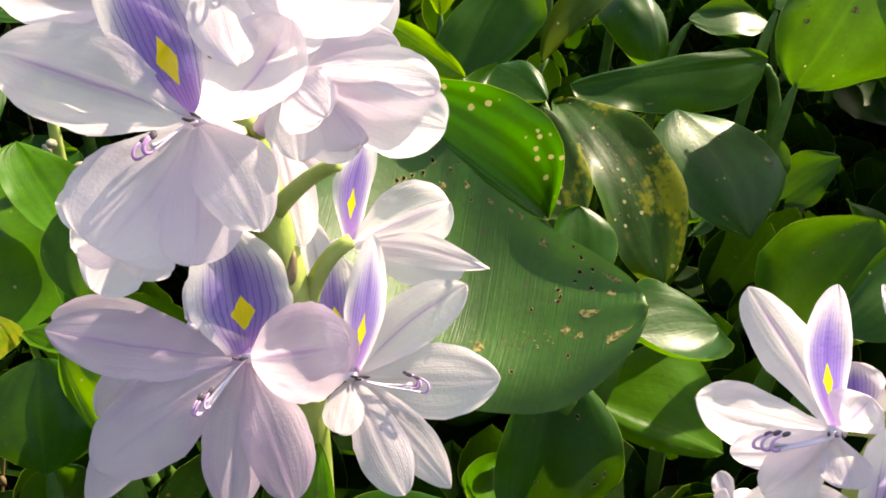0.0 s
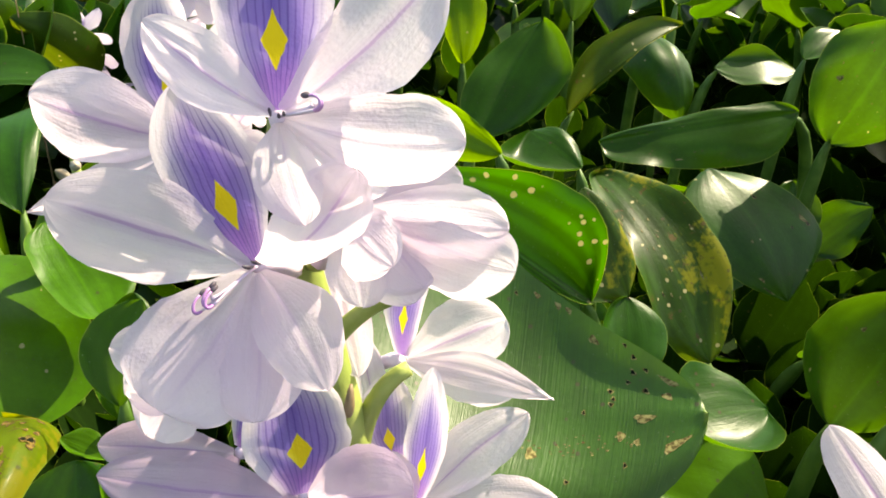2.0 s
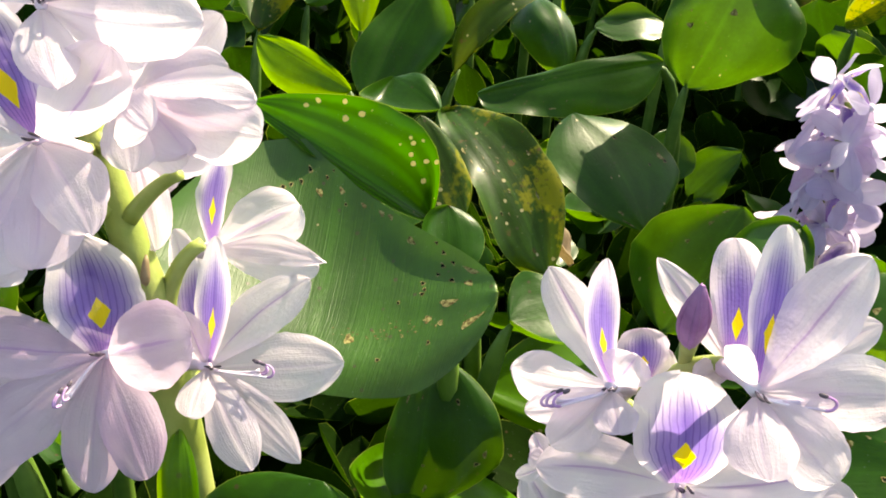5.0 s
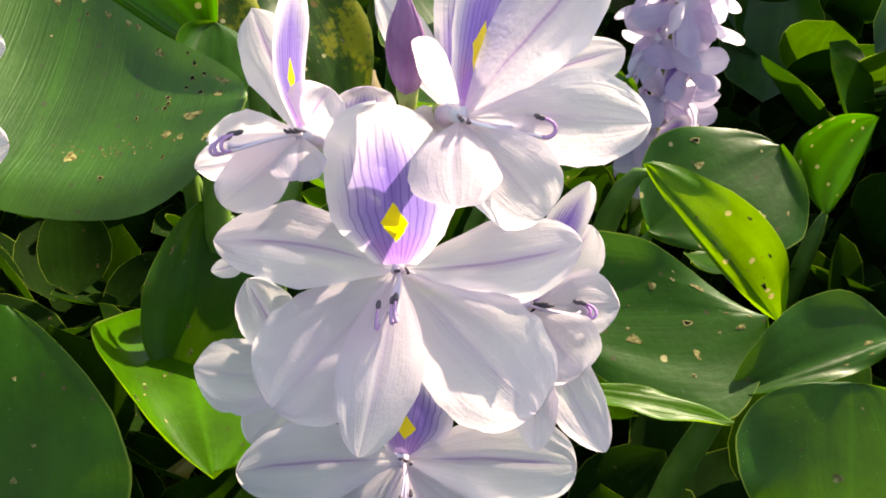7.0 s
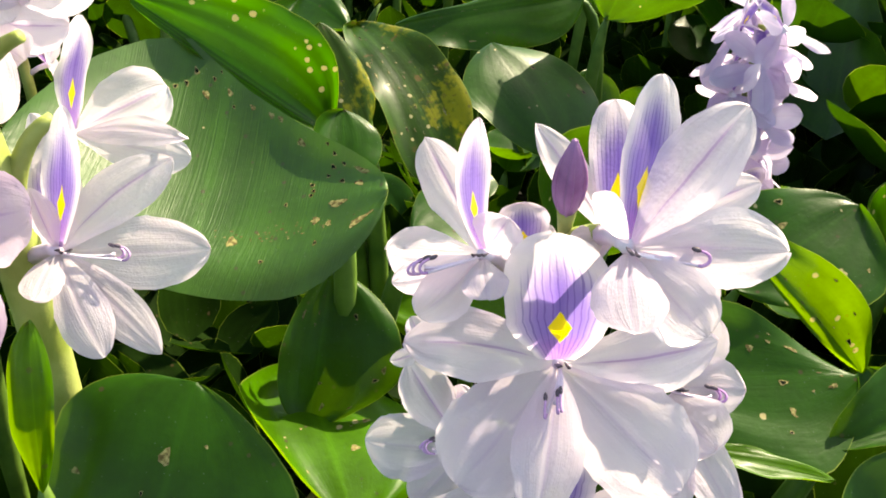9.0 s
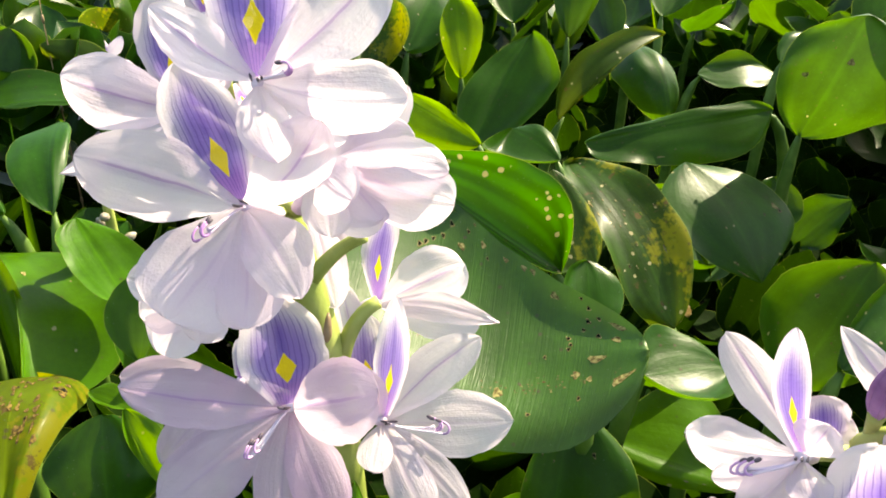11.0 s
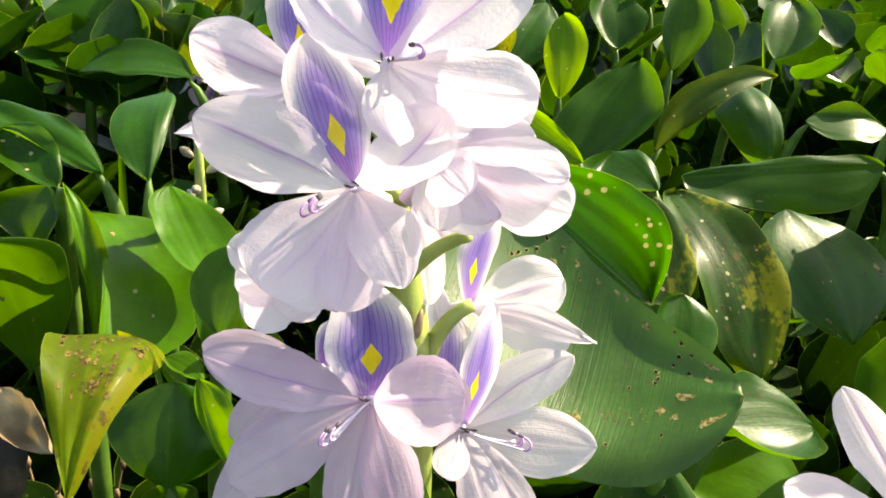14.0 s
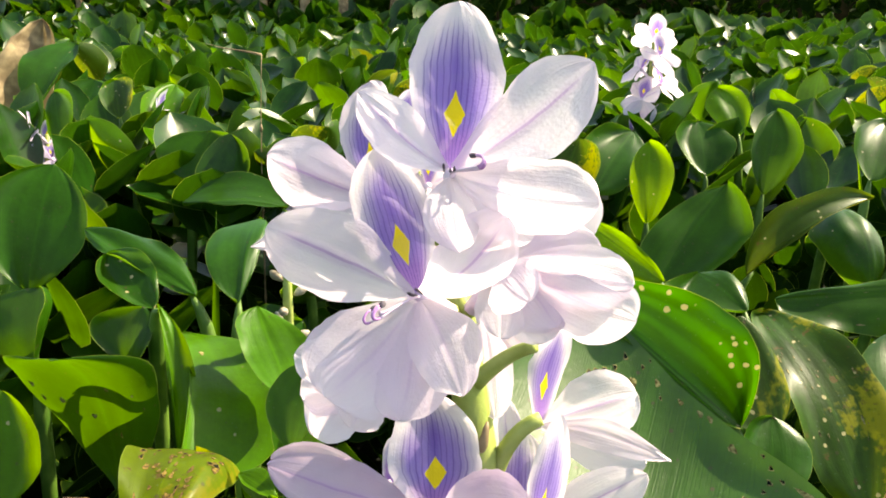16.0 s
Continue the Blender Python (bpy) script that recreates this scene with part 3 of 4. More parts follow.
flower((-0.0148, 0.1731, 0.1971), (64.0, -18.5, -4.4), spike_a, [("banner", -5, 0.0292, 0.0106, -4, -18, 0.42, 0.6), ("side", 63, 0.0411, 0.0070, 15, -15, 0.55, 0.6), ("side", -94, 0.0263, 0.0098, 20, 11, 0.56, 0.38, 0.16), ("low", 110, 0.0381, 0.0084, 15, 1, 0.66, 0.5, 0.06), ("low", 166, 0.0314, 0.0065, 23, 29, 0.6, 0.55, 0.06), ("low", -168, 0.0319, 0.0067, 23, 13, 0.6, 0.5, 0.08)], stamens=(-0.0097, -0.0078, 0.0096), rosy_shade=True, stem=stem_a)
flower((0.0079, 0.1745, 0.1901), (73.3, 24.1, 22.4), spike_a, [("banner", 9, 0.0330, 0.0041, 5, 47, 0.5, 0.6), ("side", -36, 0.0330, 0.0061, 15, 34, 0.55, 0.6), ("side", 33, 0.0156, 0.0034, 1, 42, 0.5, 0.6), ("low", -78, 0.0334, 0.0082, 28, 18, 0.56, 0.6), ("low", -133, 0.0329, 0.0050, 35, -12, 0.55, 0.75), ("low", -162, 0.0289, 0.0054, 46, -28, 0.6, 0.55), ("low", 146, 0.0160, 0.0042, 41, -46, 0.6, 0.5)], stamens=(0.0102, 0.0013, 0.0125), stem=stem_a)
flower((0.0081, 0.2120, 0.2031), (62.1, 24.5, 27.9), spike_a, [("banner", -1, 0.0299, 0.0064, 9, 77, 0.5, 0.7), ("side", -52, 0.0281, 0.0087, 49, 18, 0.6, 0.46), ("low", -131, 0.0445, 0.0046, 75, -9, 0.42, 1.25, 0.03), ("low", -103, 0.0299, 0.0058, 38, -13, 0.6, 0.5)], stamens=False, stem=stem_a)
flower((-0.0015, 0.1895, 0.2555), (45.7, 11.8, 40.1), spike_a, [("low", -141, 0.0299, 0.0068, 46, -51, 0.62, 0.5), ("low", -151, 0.0332, 0.0081, 35, -52, 0.62, 0.45), ("low", 154, 0.0195, 0.0066, 31, -82, 0.6, 0.5, 0.14), ("low", 157, 0.0203, 0.0058, -1, -34, 0.6, 0.5), ("low", -174, 0.0214, 0.0061, 7, -47, 0.6, 0.5), ("low", -93, 0.0220, 0.0068, 32, -22, 0.6, 0.5), ("low", -62, 0.0277, 0.0055, 33, 1, 0.6, 0.5), ("low", -173, 0.0208, 0.0070, 17, -30, 0.6, 0.5)], stamens=False, stem=stem_a)
flower((-0.0345, 0.2039, 0.2646), (60.8, -21.3, -15.0), spike_a, [("banner", 4, 0.0351, 0.0071, -3, -10, 0.55, 0.45), ("side", 59, 0.0312, 0.0084, 27, 1, 0.6, 0.5), ("side", -20, 0.0308, 0.0052, -24, -39), ("low", 99, 0.0367, 0.0043, 11, 23, 0.5, 1.0), ("low", 51, 0.0347, 0.0032, 6, -4, 0.6, 0.5)], stamens=False, stem=stem_a)
flower((-0.0285, 0.1776, 0.2300), (75.0, -57.9, -20.9), spike_a, [("side", 29, 0.0214, 0.0060, 26, -25, 0.6, 0.5), ("low", 59, 0.0200, 0.0068, 31, -4, 0.6, 0.5), ("low", 86, 0.0222, 0.0068, 24, 16, 0.62, 0.5), ("low", 120, 0.0137, 0.0054, 32, 36)], stamens=False, stem=stem_a)
flower((-0.0086, 0.2156, 0.2314), (62.3, -17.7, 18.5), spike_a, [("side", -118, 0.0203, 0.0063, 7, -5, 0.55, 0.5), ("low", -162, 0.0150, 0.0059, 20, -6, 0.6, 0.5), ("low", 164, 0.0307, 0.0056, 29, 4, 0.5, 0.6), ("low", 160, 0.0262, 0.0048, 23, -5, 0.5, 0.6), ("low", 148, 0.0249, 0.0049, -8, -3, 0.6, 0.5)], stamens=False, stem=stem_a)
flower((0.0056, 0.1966, 0.1815), (66.7, 8.7, 4.4), spike_a, [("banner", 10, 0.0240, 0.0065, 2, 6, 0.5, 0.5), ("side", 17, 0.0341, 0.0046, -20, 24, 0.6, 0.5), ("low", 123, 0.0126, 0.0043, -39, -19)], stamens=False, stem=stem_a)
flower((-0.0312, 0.1976, 0.1890), (55.0, -26.9, -9.0), spike_a, [("side", 66, 0.0321, 0.0060, 20, -5, 0.6, 0.55), ("low", 117, 0.0297, 0.0060, 13, 22, 0.6, 0.5), ("low", 134, 0.0472, 0.0060, 10, 28, 0.6, 0.6), ("banner", -45, 0.0163, 0.0056, -19, -28)], stamens=False, rosy_shade=True, stem=stem_a)
flower((0.1109, 0.1250, 0.1826), (71.4, -7.6, -0.6), spike_b, [("banner", 1, 0.0325, 0.0106, 20, 18, 0.52, 0.4, 0.06), ("side", 71, 0.0322, 0.0070, -5, -17, 0.56, 0.6), ("side", -90, 0.0331, 0.0073, 10, 22, 0.6, 0.55), ("low", 125, 0.0322, 0.0113, 13, -27, 0.58, 0.42), ("low", 153, 0.0332, 0.0070, 29, -14, 0.52, 0.62, 0.06), ("low", -145, 0.0348, 0.0113, 25, 2, 0.6, 0.4)], stamens=(-0.0041, -0.0073, 0.0086), stem=stem_b)
flower((0.1129, 0.1212, 0.1392), (56.7, 14.8, -9.5), spike_b, [("banner", 1, 0.0182, 0.0096, -6, 14, 0.5, 0.42), ("side", 106, 0.0329, 0.0077, -9, -14, 0.56, 0.55), ("side", -77, 0.0346, 0.0085, 21, 13, 0.6, 0.42), ("low", 150, 0.0317, 0.0085, 0, -17, 0.62, 0.45), ("low", -169, 0.0288, 0.0068, 19, -12, 0.6, 0.5), ("low", -123, 0.0341, 0.0085, 20, 1, 0.62, 0.45)], stamens=(0.0011, -0.0106, 0.0067), stem=stem_b)
flower((0.1171, 0.1149, 0.2157), (80.2, 19.7, -16.3), spike_b, [("banner", 8, 0.0330, 0.0049, -29, 2, 0.5, 0.5), ("side", -21, 0.0335, 0.0067, -18, 24, 0.6, 0.55), ("low", -68, 0.0283, 0.0069, 3, 21, 0.6, 0.55), ("side", -51, 0.0305, 0.0044, -25, 27, 0.65, 0.45), ("low", -111, 0.0207, 0.0065, 39, 7, 0.62, 0.45), ("low", -167, 0.0187, 0.0061, 61, -10, 0.6, 0.45), ("low", 48, 0.0151, 0.0029, 18, 38, 0.6, 0.5)], stamens=(0.0119, 0.0025, 0.0014), stem=stem_b)
flower((0.1219, 0.1323, 0.2077), (49.4, 2.1, -5.8), spike_b, [("banner", -3, 0.0279, 0.0057, 8, 19, 0.6, 0.4), ("side", 30, 0.0284, 0.0037, -4, 22, 0.55, 0.8), ("low", 106, 0.0088, 0.0034, 3, 5)], stamens=False, stem=stem_b)
flower((0.0949, 0.1310, 0.2068), (67.8, -17.0, -26.9), spike_b, [("banner", -4, 0.0270, 0.0040, -6, 19, 0.55, 0.6), ("side", 31, 0.0340, 0.0054, -31, -21, 0.6, 0.55), ("low", 86, 0.0309, 0.0064, -29, -9, 0.6, 0.5), ("low", 100, 0.0189, 0.0038, 11, -2, 0.6, 0.6), ("low", 128, 0.0174, 0.0048, 25, 6, 0.6, 0.5), ("side", -43, 0.0091, 0.0052, 3, -9, 0.5, 0.5, 0.1), ("low", -163, 0.0114, 0.0043, 47, 25, 0.6, 0.45)], stamens=(-0.0121, -0.0019, 0.0071), stem=stem_b)
flower((0.1080, 0.1424, 0.1976), (52.9, 15.7, -11.6), spike_b, [("banner", 15, 0.0127, 0.0056, -4, 17, 0.6, 0.4), ("side", -25, 0.0099, 0.0037, -6, 11)], stamens=False, stem=stem_b)
flower((0.1376, 0.1252, 0.1716), (72.9, 42.5, 21.9), spike_b, [("low", -51, 0.0169, 0.0062, 52, 28, 0.6, 0.75), ("side", -16, 0.0215, 0.0056, 7, 60, 0.6, 0.5), ("banner", -7, 0.0290, 0.0044, -1, 85, 0.5, 0.6, 0.06), ("low", -163, 0.0168, 0.0073, 56, -67, 0.6, 0.5), ("low", -153, 0.0303, 0.0051, 42, -55, 0.6, 0.7, 0.06), ("low", -170, 0.0273, 0.0042, 22, -59, 0.6, 0.6, 0.06)], stamens=(0.0044, 0.0013, 0.0101), stem=stem_b)
flower((0.0965, 0.1409, 0.1471), (74.1, -37.9, -23.7), spike_b, [("low", 51, 0.0237, 0.0078, 23, -32, 0.58, 0.6), ("side", 8, 0.0243, 0.0060, -8, -32, 0.6, 0.6), ("low", 110, 0.0180, 0.0059, 34, 3, 0.6, 0.55, 0.06), ("banner", -8, 0.0159, 0.0042, -42, -28)], stamens=(-0.0061, 0.0032, 0.0056), stem=stem_b)
flower((0.0871, 0.1431, 0.1763), (69.0, -0.0, -39.8), spike_b, [("side", 125, 0.0088, 0.0019, 38, -3), ("side", 40, 0.0078, 0.0023, 6, -28), ("low", 65, 0.0061, 0.0023, 47, -30)], stamens=False, stem=stem_b)
bud(spike_b, (0.1141, 0.1379, 0.2106), (0.1113, 0.1316, 0.2299))

# ---- leaves near the spikes ----
BROAD_SCARS = [
    (0.399, 0.933, 0.080, 0.030, "s"),
    (-0.106, 0.869, 0.055, 0.024, "s"),
    (-0.758, 0.927, 0.054, 0.021, "s"),
    (-0.481, 0.922, 0.068, 0.012, "s"),
    (-0.840, 0.746, 0.034, 0.013, "s"),
    (-0.937, 0.676, 0.024, 0.009, "s"),
    (-0.921, 0.647, 0.023, 0.009, "s"),
    (-0.905, 0.588, 0.017, 0.009, "s"),
    (-0.791, 0.442, 0.021, 0.012, "s"),
    (-0.888, 0.512, 0.022, 0.009, "s"),
    (0.253, 0.600, 0.071, 0.014, "s"),
    (0.073, 0.816, 0.056, 0.010, "s"),
    (0.171, 0.851, 0.043, 0.007, "s"),
    (-0.709, 0.307, 0.019, 0.009, "hole"),
    (-0.725, 0.325, 0.019, 0.009, "hole"),
    (-0.742, 0.348, 0.016, 0.007, "hole"),
    (-0.774, 0.378, 0.016, 0.008, "hole"),
    (-0.872, 0.401, 0.019, 0.009, "hole"),
    (-0.905, 0.459, 0.014, 0.006, "hole"),
    (-0.970, 0.477, 0.010, 0.004, "hole"),
    (-0.937, 0.822, 0.020, 0.006, "hole"),
    (-0.856, 0.845, 0.029, 0.007, "hole"),
    (-0.693, 0.845, 0.038, 0.009, "hole"),
    (-0.774, 0.875, 0.033, 0.007, "hole"),
    (-0.562, 0.834, 0.030, 0.007, "hole"),
    (-0.416, 0.793, 0.028, 0.008, "hole"),
    (-0.334, 0.799, 0.029, 0.006, "hole"),
    (-0.269, 0.793, 0.028, 0.007, "hole"),
    (-0.497, 0.875, 0.044, 0.008, "hole"),
    (0.416, 0.822, 0.039, 0.005, "hole"),
    (0.546, 0.688, 0.027, 0.007, "hole"),
    (-0.171, 0.728, 0.024, 0.005, "hole"),
    (-0.823, 0.530, 0.012, 0.005, "hole"),
]
pit_rng = random.Random(6)
for u0, v0, count in ((0.16, 0.68, 34), (0.11, 0.79, 18)):
    for _ in range(count):
        BROAD_SCARS.append((u0 + pit_rng.gauss(0, 0.06), min(0.93, v0 + pit_rng.gauss(0, 0.07)), pit_rng.uniform(0.003, 0.011), pit_rng.uniform(0.0015, 0.005), "scar"))


def marks(seed, count, size):
    """Places of insect scars and holes on a blade."""
    rng = random.Random(seed)
    out = []
    for _ in range(count):
        grow = size * rng.choice((0.4, 0.5, 0.7, 1.0, 1.3))
        out.append((rng.uniform(-0.8, 0.8), rng.uniform(0.25, 0.92), 0.036 * grow * rng.uniform(0.6, 1.2), 0.018 * grow * rng.uniform(0.7, 1.5), rng.choice(("hole", "scar", "scar"))))
    return out


mark_rng = random.Random(12)
YELLOW_SCARS = [(mark_rng.uniform(-0.8, 0.75), mark_rng.uniform(0.35, 0.95), mark_rng.uniform(0.02, 0.07), mark_rng.uniform(0.010, 0.034), mark_rng.choice(("hole", "scar", "scar", "scar"))) for _ in range(52)]
leaf_plant((-0.0193, 0.2324, 0.1903), (-4.7, 18.1, -102.6), 0.1115, 0.0724, 0.0293, 0.47, 0.11, -0.14, 0.01, leaf_scarred, shape=(0.37, -0.34, 0.73, 0.49), fold=(0.09, -0.22), cross_veins=True, scars=BROAD_SCARS)
leaf_plant((0.0812, 0.2946, 0.1653), (65.6, -47.2, 29.6), 0.0816, 0.0050, 0.0275, 0.43, 0.10, 0.10, 0.045, leaf_spotted, fold=(0.00, 0.00), shape=(0.29, 0.28, 0.35, 0.76))
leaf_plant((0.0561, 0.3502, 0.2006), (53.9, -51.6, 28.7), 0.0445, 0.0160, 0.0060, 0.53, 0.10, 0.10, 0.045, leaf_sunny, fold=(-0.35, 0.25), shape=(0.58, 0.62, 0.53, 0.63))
leaf_plant((0.1316, 0.2954, 0.1348), (33.8, -11.0, 16.1), 0.0915, 0.0170, 0.0213, 0.45, 0.09, 0.17, 0.045, leaf_mottled, scars=marks(14, 22, 0.8), fold=(0.00, 0.01), shape=(0.25, 0.28, 0.42, 0.42))
leaf_plant((0.0968, 0.2992, 0.1637), (58.0, -13.0, 19.0), 0.0436, 0.0258, 0.0114, 0.45, 0.10, 0.09, 0.045, leaf_mottled, scars=marks(15, 10, 0.8), fold=(-0.00, -0.50), shape=(0.37, 0.62, 0.43, 0.60))
leaf_plant((0.0810, 0.2459, 0.1649), (44.9, 3.6, -3.6), 0.0285, 0.0118, 0.0138, 0.58, 0.1, 0.1, 0.045, leaf, fold=(0.5, -0.2))
leaf_plant((0.0770, 0.5579, 0.1271), (44.8, 21.4, -24.7), 0.0971, 0.0242, 0.0411, 0.50, 0.20, 0.05, 0.045, leaf, shape=(0.31, 0.80, 0.56, 0.73), fold=(-0.03, 0.43))
leaf_plant((0.1896, 0.4525, 0.1473), (-38.0, 6.6, -158.8), 0.0822, 0.0404, 0.0381, 0.61, -0.06, 0.08, 0.04, leaf_glossy, shape=(0.66, 1.03, 0.40, 0.91), fold=(-0.01, 0.00), scars=marks(11, 8, 1))
leaf_plant((0.2647, 0.5052, 0.1600), (-12.1, -50.6, 99.7), 0.1227, 0.0267, 0.0093, 0.45, 0.06, 0.02, 0.045, leaf, shape=(0.27, 0.28, 0.15, 0.46), fold=(-0.00, 0.00), scars=marks(19, 6, 0.8))
leaf_plant((0.1082, 0.2647, 0.1342), (-9.2, 24.5, -80.0), 0.0395, 0.0210, 0.0238, 0.40, 0.10, 0.08, 0.045, leaf, fold=(0.06, 0.47), shape=(0.33, 0.66, 0.46, 0.60))
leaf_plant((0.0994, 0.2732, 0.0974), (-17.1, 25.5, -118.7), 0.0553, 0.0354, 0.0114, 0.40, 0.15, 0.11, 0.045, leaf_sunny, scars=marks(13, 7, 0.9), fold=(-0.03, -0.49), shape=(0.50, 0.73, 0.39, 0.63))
leaf_plant((0.1824, 0.2867, 0.1070), (55.1, 21.3, -38.0), 0.0643, 0.0349, 0.0308, 0.62, 0.10, 0.10, 0.045, leaf_glossy, scars=marks(12, 8, 1), fold=(0.44, -0.20), shape=(0.41, 0.74, 0.62, 0.59))
leaf_plant((0.1824, 0.2545, 0.1374), (21.9, 30.4, -51.5), 0.0613, 0.0159, 0.0181, 0.52, 0.1, 0.1, 0.045, leaf_glossy, fold=(0.4, 0.0))
leaf_plant((0.1704, 0.1814, 0.1252), (2.7, 33.6, -99.7), 0.0627, 0.0251, 0.0308, 0.51, 0.11, 0.04, 0.03, leaf_spotfew, shape=(0.21, 1.12, 0.66, 0.57), fold=(-0.00, 0.00), scars=marks(3, 16, 1))
leaf_plant((0.1598, 0.1498, 0.1266), (-6.1, 16.4, -110.8), 0.0449, 0.0051, 0.0053, 0.51, 0.1, 0.05, 0.045, leaf_sunny, fold=(-0.35, 0.25))
leaf_plant((0.2150, 0.2245, 0.1503), (-66.9, 42.5, -174.8), 0.0747, 0.0161, 0.0049, 0.49, 0.15, 0.13, 0.045, leaf_sunny, scars=marks(4, 12, 1), fold=(0.00, 0.00), shape=(0.57, 0.58, 0.54, 0.70))
leaf_plant((0.2246, 0.2295, 0.1214), (24.3, 28.4, -62.5), 0.0627, 0.0250, 0.0327, 0.62, 0.10, 0.08, 0.045, leaf_spotfew, scars=marks(5, 9, 1), fold=(-0.00, 0.00), shape=(0.38, 0.53, 0.61, 0.61))
leaf_plant((0.3419, 0.2768, 0.0935), (67.9, 20.1, -21.4), 0.0472, 0.0440, 0.0030, 0.49, 0.12, 0.04, 0.045, leaf_spotted, fold=(0.47, -0.21), shape=(0.41, 0.73, 0.67, 0.61))
leaf_plant((0.2145, 0.1533, 0.1140), (12.2, 34.7, -77.9), 0.0577, 0.0180, 0.0060, 0.58, 0.11, 0.10, 0.045, leaf, scars=marks(6, 5, 1), fold=(-0.00, 0.00), shape=(0.61, 1.01, 0.59, 0.62))
leaf_plant((0.2123, 0.0999, 0.1116), (60.7, -5.8, -20.2), 0.0397, 0.0263, 0.0249, 0.54, 0.10, 0.10, 0.045, leaf_glossy, scars=marks(7, 10, 1.1), fold=(0.00, 0.00), shape=(0.62, 0.32, 0.56, 0.44))
leaf_plant((0.0764, 0.2495, 0.1326), (-56.0, -1.8, 158.3), 0.0565, 0.0326, 0.0133, 0.62, 0.16, 0.07, 0.045, leaf, scars=marks(10, 9, 1), fold=(-0.27, 0.18), shape=(0.53, 0.85, 0.66, 0.53))
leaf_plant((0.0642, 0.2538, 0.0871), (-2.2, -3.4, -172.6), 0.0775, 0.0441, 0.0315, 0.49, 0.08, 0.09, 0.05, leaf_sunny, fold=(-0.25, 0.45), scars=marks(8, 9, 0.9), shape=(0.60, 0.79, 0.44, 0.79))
leaf_plant((0.0166, 0.1423, 0.1068), (50.9, 5.8, -22.3), 0.0555, 0.0335, 0.0376, 0.50, -0.04, 0.04, 0.045, leaf, fold=(-0.01, -0.00), scars=marks(9, 8, 1.2), shape=(0.60, 0.28, 0.39, 0.70))
leaf_plant((-0.1409, 0.2997, 0.1083), (18.4, 23.6, 29.4), 0.1063, 0.0030, 0.0392, 0.30, 0.13, 0.18, 0.03, leaf_sunny, shape=(0.49, 0.50, 0.17, 0.28), fold=(1.00, 0.17), scars=marks(16, 9, 0.8))
leaf_plant((-0.1774, 0.3667, 0.1655), (-63.3, -5.1, -136.0), 0.0741, 0.0092, 0.0030, 0.38, 0.14, 0.14, 0.045, leaf_sunny, fold=(0.39, 0.07), shape=(0.44, 0.70, 0.34, 0.82))
leaf_plant((-0.1911, 0.3382, 0.0792), (103.0, -10.8, -11.4), 0.0763, 0.0535, 0.0381, 0.62, 0.25, -0.03, 0.03, leaf, shape=(0.82, 0.28, 0.74, 0.30), fold=(-0.34, -0.42), scars=marks(17, 10, 0.9))
leaf_plant((-0.1016, 0.1892, 0.1416), (9.1, -0.5, 8.8), 0.0733, 0.0163, 0.0204, 0.62, 0.04, 0.25, 0.05, leaf_yellow, shape=(0.82, 0.56, 0.82, 0.47), fold=(0.14, -0.41), scars=YELLOW_SCARS)
leaf_plant((-0.1303, 0.3747, 0.1652), (-23.8, 0.9, -145.5), 0.0561, 0.0195, 0.0148, 0.40, 0.12, 0.01, 0.045, leaf_sunny, fold=(-0.10, 0.09), shape=(0.73, 0.59, 0.29, 0.28))
leaf_plant((-0.1536, 0.4089, 0.1519), (24.1, -7.4, 5.5), 0.0721, 0.0221, 0.0106, 0.58, 0.09, 0.16, 0.045, leaf_glossy, fold=(0.00, -0.46), shape=(0.55, 0.59, 0.71, 0.61))
leaf_plant((-0.0821, 0.2738, 0.1395), (56.7, -2.1, -14.0), 0.0425, 0.0100, 0.0131, 0.50, 0.10, 0.10, 0.045, leaf, fold=(0.49, -0.19), shape=(0.48, 0.71, 0.50, 0.62))
leaf_plant((-0.3123, 0.4652, 0.1266), (60.2, 4.6, 7.9), 0.0834, 0.0369, 0.0315, 0.54, 0.10, 0.10, 0.045, leaf, fold=(0.41, -0.01), shape=(0.55, 0.59, 0.48, 0.75))
leaf_plant((-0.2682, 0.6169, 0.1657), (54.6, 10.6, 0.2), 0.0446, 0.0373, 0.0496, 0.51, 0.10, 0.09, 0.045, leaf, fold=(-0.08, 0.33), shape=(0.42, 0.70, 0.31, 0.38))
leaf_plant((-0.1798, 0.5777, 0.1612), (-1.1, -13.9, 92.7), 0.0781, 0.0081, 0.0302, 0.56, 0.10, 0.09, 0.045, leaf_glossy, fold=(-0.35, 0.20), shape=(0.57, 0.61, 0.50, 0.49))
leaf_plant((-0.2076, 0.2705, 0.1072), (46.1, -4.0, 15.7), 0.0530, 0.0193, 0.0252, 0.48, 0.10, 0.10, 0.045, leaf_sunny, fold=(0.30, 0.28), shape=(0.48, 0.62, 0.33, 0.76))
leaf_plant((-0.0890, 0.2318, 0.1115), (58.2, -16.0, -18.4), 0.0365, 0.0237, 0.0247, 0.54, 0.1, 0.1, 0.045, leaf, fold=(0.0, -0.5))
leaf_plant((-0.0773, 0.2425, 0.1501), (17.9, -32.8, 59.2), 0.0164, 0.0034, 0.0061, 0.55, 0.1, 0.1, 0.045, leaf_sunny, fold=(0.5, -0.2))
leaf_plant((-0.0617, 0.2173, 0.1348), (69.5, -27.9, -2.6), 0.0308, 0.0023, 0.0106, 0.48, 0.1, 0.1, 0.045, leaf_sunny, fold=(0.4, 0.0))
leaf_plant((-0.0733, 0.2489, 0.1646), (58.6, 5.0, -17.1), 0.0322, 0.0145, 0.0092, 0.51, 0.1, 0.1, 0.045, leaf, fold=(0.0, 0.45))
